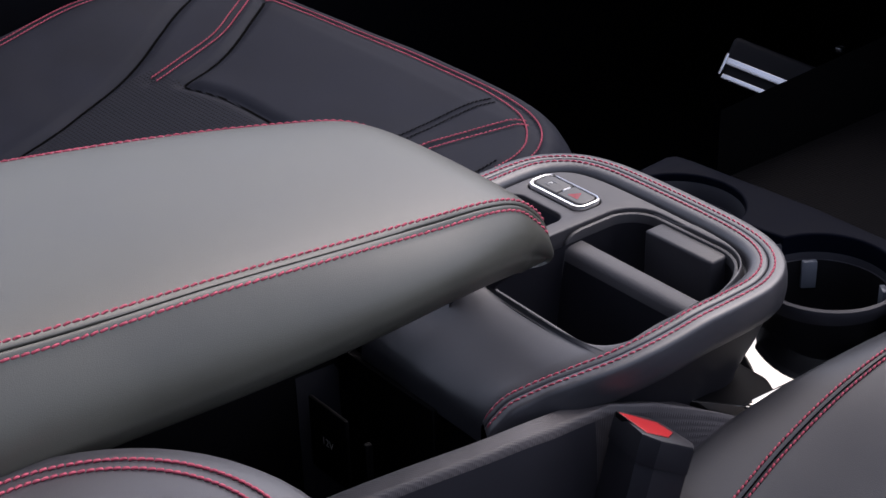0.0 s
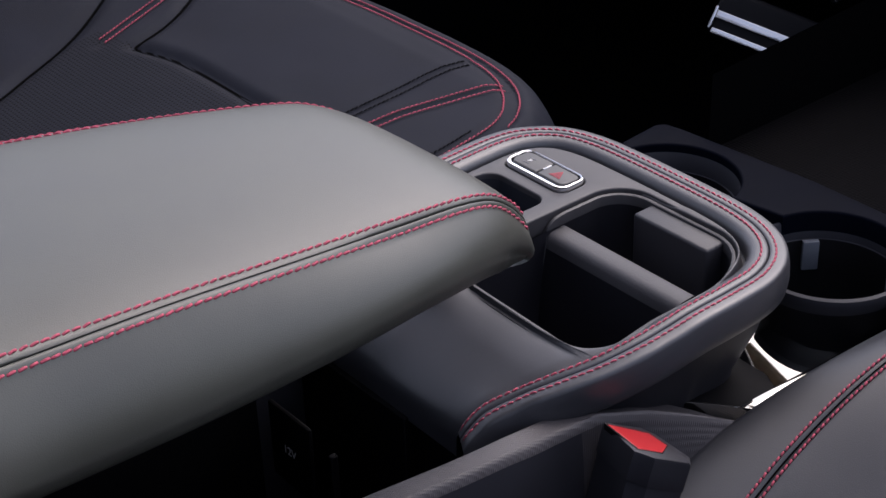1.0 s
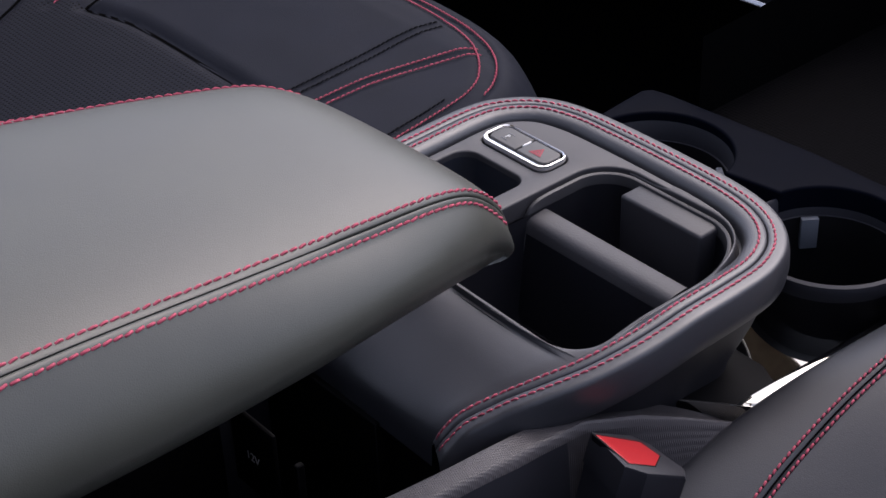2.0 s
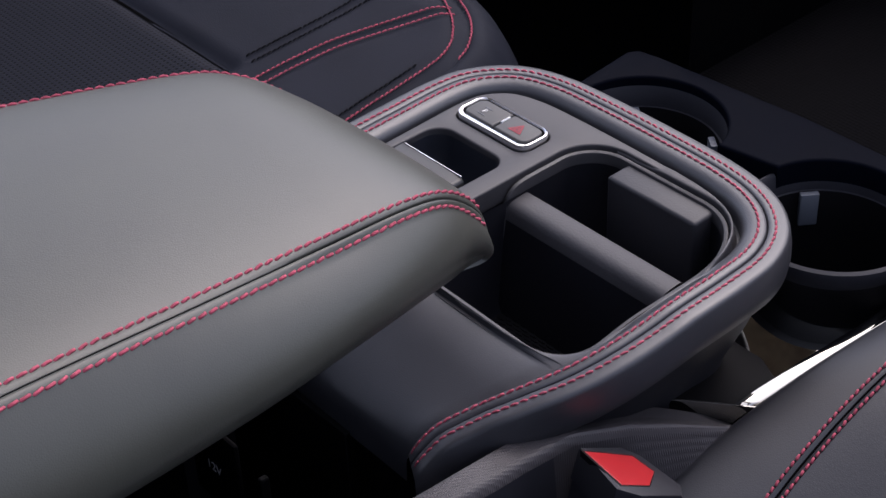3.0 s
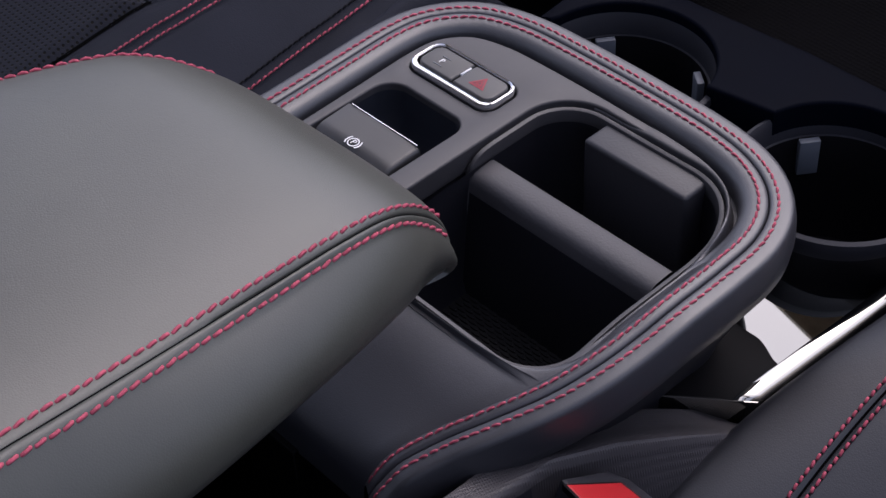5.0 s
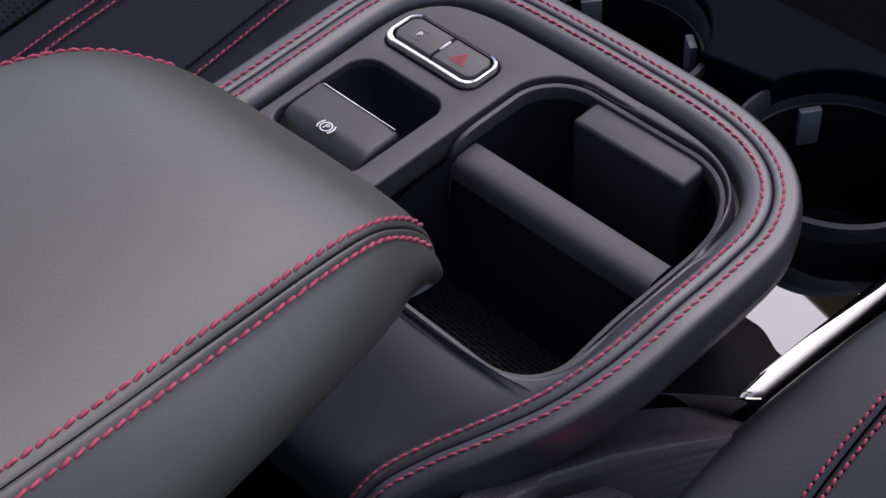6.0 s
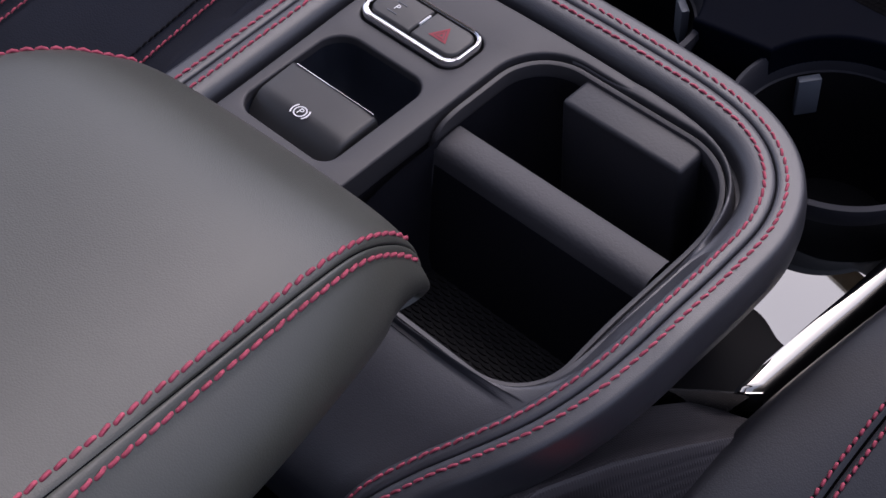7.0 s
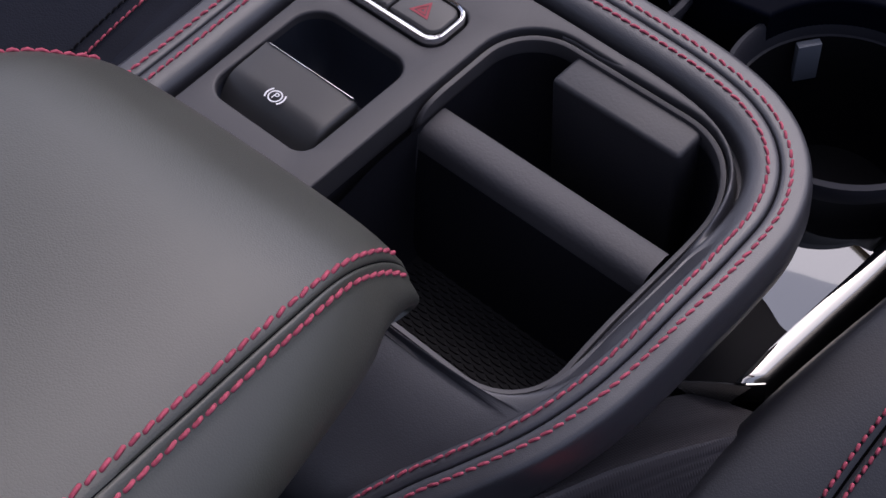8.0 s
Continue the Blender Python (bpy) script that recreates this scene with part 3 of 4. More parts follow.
# two push buttons in a chrome bezel
bez = rounded_rect(-0.0020, 0.0205, -0.002, 0.0515, 0.0068, 0.0, 10)
bez_n = outward(bez, True)
bez_rows = []
for d, h in ((0.0004, -0.006), (0.0006, 0.0), (0.0002, 0.0012), (-0.0004, 0.0015), (-0.0009, 0.0012), (-0.0011, 0.0004), (-0.0013, 0.0008), (-0.0015, -0.003)):
    bez_rows.append([p + n * (d if d > 0 else d * (1.0 + 0.9 * max(0.0, -n.x))) + Vector((0, 0, h)) for p, n in zip(bez, bez_n)])
part("button_bezel", rings_mesh(bez_rows), M_CHROME, console, "polished chrome bezel round two buttons")
for y0, y1, nm in ((0.0004, 0.0243, "hazard_button"), (0.0250, 0.0491, "hold_button")):
    rad = (0.0052, 0.0052, 0.0012, 0.0012) if nm == "hazard_button" else (0.0012, 0.0012, 0.0052, 0.0052)
    ring = rounded_rect(0.0014, 0.0184, y0, y1, rad, 0.0, 8)
    rows = [[p - n * d + Vector((0, 0, h)) for p, n in zip(ring, outward(ring, True))] for d, h in ((0, -0.006), (0, 0.0002), (0.0003, 0.0009), (0.0009, 0.00135), (0.0012, 0.0014))]
    part(nm, rings_mesh(rows, cap1=True), M_BUTTON, console, "dark grey push button with printed symbol")
part("button_light", box(0.0080, 0.0150, 0.0240, 0.0252, -0.001, 0.0016, 0.0003, 1), M_WHITE, console, "small white indicator bar")
def triangle(c, r, w):
    bm = bmesh.new()
    o = [Vector((c[0] + r * math.cos(radians(a)), c[1] + r * math.sin(radians(a)), c[2])) for a in (0, 120, 240)]
    i = [Vector(c) + (p - Vector(c)) * w for p in o]
    vo, vi = [bm.verts.new(p) for p in o], [bm.verts.new(p) for p in i]
    for k in range(3):
        bm.faces.new((vo[k], vo[(k + 1) % 3], vi[(k + 1) % 3], vi[k]))
    return bm
part("warning_triangle", triangle((0.0088, 0.0128, 0.0016), 0.0056, 0.62), M_REDPRINT, console, "red warning triangle symbol")
part("warning_triangle", triangle((0.0088, 0.0128, 0.0016), 0.0028, 0.35), M_REDPRINT, console, "red warning triangle symbol")

text_mesh("hold_letter", "P", 0.0045, (0.0090, 0.0385, 0.0016), console, M_WHITE, -90, 0.00005)
for dx in (-0.0032, 0.0032):
    part("hold_bar", box(0.0090 + dx - 0.0002, 0.0090 + dx + 0.0002, 0.0358, 0.0412, 0.0013, 0.00165, 0), M_TAB, console)

# body below the rim
body = [p + n * 0.011 for p, n in zip(RIM, rim_n)]
part("body", sweep(body, [(-0.001, -0.0235), (-0.0035, -0.030), (-0.0100, -0.050), (-0.0225, -0.080), (-0.0245, -0.3)]), M_RIM_SHADED, console, "lower body of the console, darkened for shade under the rim")

# cup holders
CUPS = [(0.1200, -0.1165), (0.1135, 0.0150)]
def circle(c, r, z, n=112):
    return [Vector((c[0] + r * math.cos(k * math.tau / n), c[1] + r * math.sin(k * math.tau / n), z)) for k in range(n)]
for c in CUPS:
    rings = [circle(c, r, z) for r, z in ((0.0490, -0.058), (0.0520, -0.050), (0.0512, -0.0465), (0.0490, -0.0455), (0.0478, -0.0470), (0.0468, -0.060), (0.0455, -0.0602), (0.0450, -0.0615), (0.0415, -0.080), (0.0375, -0.110), (0.034, -0.118), (0.002, -0.120))]
    # Collar paler than the plate: light on its upturned edge is put into the colour.
    cup = part("cup_holder", rings_mesh(rings[:7]), M_FLANK, console, "round cup holder, collar lightened for the light on it")
    # Well much darker than its collar: the shade inside is put into the colour.
    part("cup_well", rings_mesh(rings[6:], cap1=True), M_SHADED, cup, "cup well, darkened for the shade in it")
    part("cup_outside", rings_mesh([circle(c, 0.0492, -0.0575), circle(c, 0.0470, -0.064), circle(c, 0.0440, -0.078), circle(c, 0.0434, -0.095), circle(c, 0.0385, -0.112), circle(c, 0.035, -0.121), circle(c, 0.002, -0.122)]), M_DARK, cup)
    for ang in (54, -38, 176):
        a = radians(ang)
        bm = box(-0.002, 0.002, -0.0054, 0.0054, -0.0140, 0.0070, 0.0006, 2)
        bm.transform(Matrix.Translation((c[0] + 0.0410 * math.cos(a), c[1] + 0.0410 * math.sin(a), -0.0655)) @ Matrix.Rotation(a, 4, "Z"))
        part("grip_tab", bm, M_TAB, cup, "grey rubber grip tab")
def arc(c, r, a0, a1, n=56):
    return [Vector((c[0] + r * math.cos(radians(a0 + (a1 - a0) * k / n)), c[1] + r * math.sin(radians(a0 + (a1 - a0) * k / n)), -0.04)) for k in range(n + 1)]
outline = [Vector((0.122, CUPS[0][1] - 0.062, -0.04)), Vector((0.184, CUPS[0][1] - 0.062, -0.042)), Vector((0.184, -0.05, -0.042)), Vector((0.175, 0.060, -0.042)), Vector((0.172, 0.074, -0.042)), Vector((0.165, 0.078, -0.042)), Vector((0.110, 0.071, -0.04)), Vector((0.112, 0.0648, -0.04))]
outline += arc(CUPS[1], 0.0482, 86, -78) + arc(CUPS[0], 0.0472, 78, -80)
part("cup_plate", plate([outline], 0.03, 0.002), M_CUP, console, "dark grey plastic plate round the cup holders")
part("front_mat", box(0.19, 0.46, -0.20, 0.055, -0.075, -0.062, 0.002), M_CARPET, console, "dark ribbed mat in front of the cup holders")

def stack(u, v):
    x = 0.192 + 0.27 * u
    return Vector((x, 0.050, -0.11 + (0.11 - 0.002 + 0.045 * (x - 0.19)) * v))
# The footwell's shade on this side is put into its near-black colour.
part("dash_flank", patch(stack, 6, 4), M_VOID, console, "side of the lower dashboard, near-black for its shade")

# glossy lower tray: broad flat lip, thin rear edge, dark ramp and floor
edge = [(-0.0035, -0.1550, -0.0780), (0.020, -0.1560, -0.0780), (0.045, -0.1577, -0.0775), (0.075, -0.1600, -0.0770), (0.12, -0.1620, -0.0762), (0.22, -0.1650, -0.074), (0.40, -0.168, -0.070)]
EDGE = spline(edge, 0.002)
LIP = [(0.0, -0.034), (0.0, -0.0014), (0.0003, -0.0005), (0.0010, -0.0001), (0.0030, 0.0002), (0.0056, 0.0001), (0.0074, -0.0003), (0.0085, -0.0011), (0.0091, -0.0026), (0.0094, -0.0070), (0.0100, -0.022), (0.0110, -0.06), (0.008, -0.17)]
gloss_rows = []
for i, (p, n) in enumerate(zip(EDGE, outward(EDGE))):
    blunt = 1 - smooth(-0.004, 0.030, p.x)
    tip = -0.0010 * max(0, 1 - i / 2)
    gloss_rows.append([p + n * d + Vector((0.95 * d * blunt, 0, h + tip - 0.22 * min(d, 0.009))) for d, h in LIP])
part("gloss_tray", rings_mesh(gloss_rows, closed=False), M_GLOSS, console, "piano black lower tray with broad flat lip", sharp=50)
part("lip_end", fill(gloss_rows[0]), M_SHADED, console, "blunt dark end of the lip")
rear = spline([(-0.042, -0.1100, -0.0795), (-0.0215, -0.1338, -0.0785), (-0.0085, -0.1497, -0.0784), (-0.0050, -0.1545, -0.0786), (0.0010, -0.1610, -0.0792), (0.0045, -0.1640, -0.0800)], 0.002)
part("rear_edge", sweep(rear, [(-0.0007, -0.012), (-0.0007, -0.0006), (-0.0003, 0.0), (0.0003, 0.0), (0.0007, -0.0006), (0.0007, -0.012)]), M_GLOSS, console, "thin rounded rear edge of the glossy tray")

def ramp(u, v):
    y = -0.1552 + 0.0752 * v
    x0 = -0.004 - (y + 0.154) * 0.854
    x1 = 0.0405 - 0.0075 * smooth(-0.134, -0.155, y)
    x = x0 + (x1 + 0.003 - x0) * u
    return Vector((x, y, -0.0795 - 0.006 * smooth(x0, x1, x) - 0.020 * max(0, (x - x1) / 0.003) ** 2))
# Dull near-black stands in for the dark reflection on the ramp.
part("tray_ramp", patch(ramp, 60, 30), M_SHADED, console, "satin black ramp at the rear of the glossy tray")

EDGE_X, EDGE_Y = [q.x for q in EDGE], [q.y for q in EDGE]
def gloss_floor(u, v):
    x = 0.02 + 0.17 * u
    e = Vector((x, np.interp(x, EDGE_X, EDGE_Y), 0))
    y = e.y + 0.0002 + (0.06 - e.y) * v
    z = -0.106 + 0.25 * (min(x, 0.090) - 0.03) + 0.30 * min(0.05, (0.06 - e.y) * v)
    return Vector((x, y, z))
floor_bm = patch(gloss_floor, 150, 150)
inner = [f for f in floor_bm.faces if any(math.hypot(f.calc_center_median().x - c[0], f.calc_center_median().y - c[1]) < 0.0425 for c in CUPS)]
bmesh.ops.delete(floor_bm, geom=inner, context="FACES")
part("gloss_floor", floor_bm, M_GLOSS, console, "piano black floor under the cup holders")

# side panel of the console body: grey top edge, woven flank that widens into a shelf
SIDE = spline([(-0.50, -0.125, -0.010), (-0.30, -0.129, -0.020), (-0.20, -0.1315, -0.029), (-0.16, -0.131, -0.033), (-0.12, -0.1285, -0.040), (-0.095, -0.129, -0.046), (-0.07, -0.131, -0.055), (-0.04, -0.136, -0.070), (-0.005, -0.145, -0.092)], 0.004)
RIDGE = [(-0.005, -0.1790, -0.0790), (-0.030, -0.1722, -0.0660), (-0.055, -0.1635, -0.0540), (-0.080, -0.1553, -0.0435), (-0.110, -0.1465, -0.0360), (-0.140, -0.1427, -0.0370)]
rows = []
for p in SIDE:
    w = smooth(-0.13, -0.03, p.x)
    ry = np.interp(-p.x, [-r[0] for r in RIDGE], [r[1] for r in RIDGE])
    rz = np.interp(-p.x, [-r[0] for r in RIDGE], [r[2] for r in RIDGE])
    k = smooth(-0.18, -0.13, p.x)
    r = Vector((p.x, (p.y - 0.0122) * (1 - k) + ry * k, (p.z - 0.0010) * (1 - k) + rz * k))
    sag = Vector((0, 0, -0.0035 * w))
    rows.append([p + Vector((0, 0.001, -0.15)), p + Vector((0, 0.001, -0.003)), p + Vector((0, 0, -0.0006)), p + Vector((0, -0.002, 0)),
                 p.lerp(r, 0.35) + sag, p.lerp(r, 0.65) + sag * 0.7, p.lerp(r, 0.88) + sag * 0.1 + Vector((0, 0, 0.0004)), r, r + Vector((0, -0.0016, -0.0014)), r + Vector((0, -0.0028, -0.0052)),
                 r + Vector((0, -0.005 - 0.010 * w, -0.028)), r + Vector((0, -0.010 - 0.02 * w, -0.14))])
body_end = next(i for i, p in enumerate(SIDE) if p.x > -0.125)
side = part("side_panel", rings_mesh([r[:10] for r in rows], closed=False), M_FABRIC, console, "grey woven top edge of the console's side panel")
part("panel_flank", rings_mesh([r[9:] for r in rows[:body_end + 1]], closed=False), M_FLANK, side, "smooth dark grey flank")
part("panel_shelf", rings_mesh([r[9:] for r in rows[body_end:]], closed=False), M_FABRIC, side, "woven shelf beside the seat")
part("shelf_end", fill(rows[-1]), M_SHADED, side)

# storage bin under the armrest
part("bin_floor", box(-0.5, -0.165, -0.105, 0.06, -0.24, -0.22, 0), M_SHADED, console)
part("bin_front", box(-0.1655, -0.158, -0.0475, 0.055, -0.24, -0.0675, 0.0006, 1), M_SHADED, console, "black plastic front wall of the storage bin")
part("bin_wall", box(-0.158, -0.150, -0.105, 0.055, -0.24, -0.060, 0.001), M_SHADED, console)
part("bin_wall", box(-0.5, -0.16, 0.055, 0.06, -0.24, -0.03, 0.001), M_SHADED, console)
part("socket_plate", box(-0.2035, -0.200, -0.006, 0.036, -0.135, -0.080, 0.002, 2), M_SHADED, console, "black power socket cover")
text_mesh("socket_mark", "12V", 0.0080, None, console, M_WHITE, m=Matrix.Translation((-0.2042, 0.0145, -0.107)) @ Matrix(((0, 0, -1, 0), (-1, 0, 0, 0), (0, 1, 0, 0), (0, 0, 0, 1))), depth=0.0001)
part("bin_rib", box(-0.205, -0.200, -0.030, -0.026, -0.16, -0.085, 0.0008, 1), M_SHADED, console)

# ---- armrest ----
armrest = thing("armrest", (-0.30, -0.04, 0.03), "grey leather armrest lid with double red stitching, hovering over the console", "armrest")
# seams of the near and far side from the rear to the nose, the second stitch line, and the widest line of the near flank
ARM_NEAR = [(-0.62, -0.1425, 0.1690), (-0.45, -0.1317, 0.1425), (-0.35, -0.1227, 0.1294), (-0.27, -0.1157, 0.1178), (-0.21, -0.1106, 0.1093), (-0.17, -0.1067, 0.1028),
            (-0.147, -0.1032, 0.0950), (-0.130, -0.1002, 0.0828), (-0.1205, -0.0988, 0.0700), (-0.1180, -0.0985, 0.0580), (-0.1210, -0.0985, 0.0490), (-0.133, -0.0985, 0.0450)]
ARM_LOW = [(-0.62, -0.1493, 0.1636), (-0.45, -0.1376, 0.1368), (-0.35, -0.1302, 0.1261), (-0.27, -0.1233, 0.1143), (-0.21, -0.1157, 0.1039), (-0.17, -0.1114, 0.0979),
           (-0.147, -0.1070, 0.0896), (-0.13, -0.1036, 0.0755), (-0.1205, -0.1029, 0.0628), (-0.1185, -0.1010, 0.0530), (-0.1213, -0.1005, 0.0470), (-0.133, -0.1000, 0.0445)]
ARM_WIDE = [(-0.62, -0.1720, 0.1125), (-0.45, -0.1560, 0.0955), (-0.35, -0.1490, 0.0865), (-0.27, -0.1440, 0.0830), (-0.21, -0.1350, 0.0790), (-0.17, -0.1245, 0.0720),
            (-0.149, -0.1165, 0.0655), (-0.138, -0.1092, 0.0585), (-0.1285, -0.1048, 0.0531), (-0.122, -0.1025, 0.0485), (-0.1228, -0.1010, 0.0456), (-0.133, -0.1002, 0.0456)]
ARM_FAR = [(-0.62, 0.1040, 0.1490), (-0.45, 0.0781, 0.1345), (-0.35, 0.0632, 0.1270), (-0.27, 0.0504, 0.1195), (-0.21, 0.0397, 0.1116), (-0.171, 0.0322, 0.1047),
           (-0.1525, 0.0268, 0.0973), (-0.139, 0.0228, 0.0875), (-0.1280, 0.0212, 0.0765), (-0.1245, 0.0210, 0.0640), (-0.1265, 0.0210, 0.0530), (-0.138, 0.0210, 0.0470)]
ARM_STEPS = 12


def arm_line(knots):
    """The line through the knots, with the same number of points between each two."""
    p = [Vector(q) for q in knots]
    out = []
    for i in range(len(p) - 1):
        a, b = p[i], p[i + 1]
        ta = (p[i + 1] - p[i - 1]) / (p[i + 1] - p[i - 1]).length if i else (b - a).normalized()
        tb = (p[i + 2] - p[i]) / (p[i + 2] - p[i]).length if i + 2 < len(p) else (b - a).normalized()
        m = (b - a).length
        for k in range(ARM_STEPS):
            t = k / ARM_STEPS
            out.append(a * (2 * t ** 3 - 3 * t * t + 1) + ta * m * (t ** 3 - 2 * t * t + t) + b * (3 * t * t - 2 * t ** 3) + tb * m * (t ** 3 - t * t))
    return out + [p[-1]]


arm_near, arm_low, arm_wide, arm_far = (arm_line(k) for k in (ARM_NEAR, ARM_LOW, ARM_WIDE, ARM_FAR))
LAST = len(arm_near) - 1


def arm_up(i, line):
    """The direction away from the cover at point i of a seam."""
    d = line[min(i + 1, LAST)] - line[max(i - 1, 0)]
    return Vector((-d.z, 0, d.x)).normalized()


def arm_cover():
    rows = []
    for i, (a, b) in enumerate(zip(arm_near, arm_far)):
        up = (arm_up(i, arm_near) + arm_up(i, arm_far)).normalized()
        nose = smooth(4.2 * ARM_STEPS, 7 * ARM_STEPS, i)
        bulge = 0.0062 * (1 - nose) + 0.0018 * nose
        row = []
        for j in range(29):
            v = -1 + 2 * j / 28
            w = abs(v)
            row.append(a.lerp(b, (v + 1) / 2) + up * (bulge * (1 - w ** 2.4) + 0.0014 * (1 - w ** 9)))
        rows.append(row)
    return rings_mesh(rows, closed=False)


def side_row(i, near):
    """Points down the side at station i: piped edge, seam groove, flank, rolled lower edge."""
    s1, s2, wide = arm_near[i], arm_low[i], arm_wide[i]
    if not near:
        turn = arm_far[i]
        flip = lambda p: Vector((p.x + turn.x - arm_near[i].x, turn.y - (p.y - arm_near[i].y), p.z + turn.z - arm_near[i].z))
        s1, s2, wide = flip(s1), flip(s2), flip(wide)
    out = Vector((0, -1 if near else 1, 0))
    up = arm_up(i, arm_near)
    n = (out * 0.75 + up * 0.66).normalized()
    k = 1 - 0.75 * smooth(9 * ARM_STEPS, LAST, i)
    row = [s1]
    for f, d in ((0.18, 0.0005), (0.34, 0.0006), (0.45, 0.0004), (0.485, -0.0006), (0.515, -0.0006), (0.55, 0.0004), (0.66, 0.0006), (0.84, 0.0005)):
        row.append(s1.lerp(s2, f) + n * d * k)
    row.append(s2)
    for f, d in ((0.12, 0.0012), (0.28, 0.0026), (0.48, 0.0038), (0.68, 0.0040), (0.84, 0.0030), (0.94, 0.0015), (1.0, 0.0)):
        row.append(s2.lerp(wide, f) + n * d * k)
    size = min(1.0, (s2 - wide).length / 0.022) * k
    for o, h in ((0.0, -0.0016), (-0.0007, -0.0036), (-0.0023, -0.0068), (-0.0048, -0.0108), (-0.0078, -0.0144), (-0.0110, -0.0160), (-0.016, -0.0165), (-0.045, -0.0165)):
        row.append(wide + out * o * size + Vector((0, 0, h * size)))
    return row


part("top_cover", arm_cover(), M_ARM, armrest, "smooth grey leather top cover", sharp=70)
for near in (True, False):
    side_rows = [side_row(i, near) for i in range(LAST + 1)]
    part("side_cover", rings_mesh(side_rows, closed=False), M_ARM, armrest, "grey leather side cover of the armrest", sharp=70)
    stop = 8 * ARM_STEPS + 6
    part("seam", rings_mesh([[r[3].lerp(r[4], 0.7), r[4] + (r[3] - r[4]) * 0.3, r[5] + (r[6] - r[5]) * 0.3, r[6].lerp(r[5], 0.7)] for r in side_rows[:stop]], closed=False), M_SEAM, armrest, "dark recessed seam between the stitches")
    for c in (0, 9):
        line = spline([r[c] for r in side_rows[:stop:2]], 0.0015)
        out = Vector((0, -1 if near else 1, 0))
        ups = []
        for i, p in enumerate(line):
            d = line[min(i + 1, len(line) - 1)] - line[max(i - 1, 0)]
            up = Vector((-d.z, 0, d.x)).normalized()
            ups.append((up + out * (0.35 if c == 0 else 1.0)).normalized())
        stitch_row("stitching", line, ups, armrest, length=0.0048, pitch=0.0050, width=0.00068, lean=9 if near else -9, lift=0.0006)
part("underside", rings_mesh([[Vector((q.x, q.y + 0.03, w.z - 0.0160)), Vector((q.x, f.y - 0.02, w.z - 0.0160))] for q, f, w in list(zip(arm_near, arm_far, arm_wide))[:8 * ARM_STEPS]], closed=False), M_DARK, armrest, "dark plastic underside")

# ---- driver's seat ----
seat = thing("driver_seat", (-0.15, 0.38, -0.38), "black leather car seat with red stitching and perforated insert", "seat")


def polyline(pts):
    return [(p.x, p.y) for p in spline([(x, y, 0) for x, y in pts], 0.014)]


def near_line(x, y, line):
    """Distance to a line in plan, and on which side of it the point lies."""
    best, sign = 1e9, 1
    for (ax, ay), (bx, by) in zip(line, line[1:]):
        dx, dy = bx - ax, by - ay
        t = ((x - ax) * dx + (y - ay) * dy) / (dx * dx + dy * dy)
        t = min(1, max(0, t))
        ex, ey = x - ax - dx * t, y - ay - dy * t
        d = ex * ex + ey * ey
        if d < best:
            best, sign = d, (1 if dx * ey - dy * ex > 0 else -1)
    return math.sqrt(best), sign


EDGE_OUT = polyline([(0.112, 0.70), (0.125, 0.54), (0.1345, 0.377), (0.1345, 0.26), (0.128, 0.200), (0.111, 0.162), (0.082, 0.139), (0.038, 0.138), (0.0, 0.140), (-0.10, 0.143), (-0.50, 0.150)])
EDGE_IN = polyline([(0.103, 0.70), (0.116, 0.54), (0.1255, 0.377), (0.1255, 0.26), (0.119, 0.204), (0.103, 0.171), (0.078, 0.149), (0.038, 0.1475), (0.0, 0.150), (-0.10, 0.153), (-0.50, 0.160)])
SEAM_IN = polyline([(0.113, 0.1775), (0.078, 0.1965), (0.046, 0.2115), (0.028, 0.2175), (-0.006, 0.225), (-0.10, 0.236), (-0.50, 0.255)])
BLACK_IN = polyline([(0.119, 0.227), (0.082, 0.235), (0.043, 0.241), (-0.004, 0.251)])
CREASE_IN = polyline([(-0.012, 0.256), (-0.05, 0.262), (-0.2, 0.272), (-0.50, 0.285)])
CROSS = polyline([(-0.012, 0.256), (-0.012, 0.32), (-0.011, 0.375), (-0.013, 0.43), (-0.023, 0.483)])
CREASE_MID = polyline([(0.112, 0.556), (0.098, 0.541), (0.031, 0.496), (-0.023, 0.483)])
RED_OUT = polyline([(0.116, 0.584), (0.095, 0.564), (0.045, 0.530), (0.004, 0.520), (-0.041, 0.511)])
CREASE_OUT = polyline([(0.104, 0.645), (0.067, 0.612), (-0.027, 0.552), (-0.10, 0.525), (-0.184, 0.503), (-0.50, 0.46)])
PIPE_OUT = polyline([(0.095, 0.655), (0.016, 0.650), (-0.07, 0.650), (-0.123, 0.644), (-0.30, 0.625), (-0.50, 0.60)])


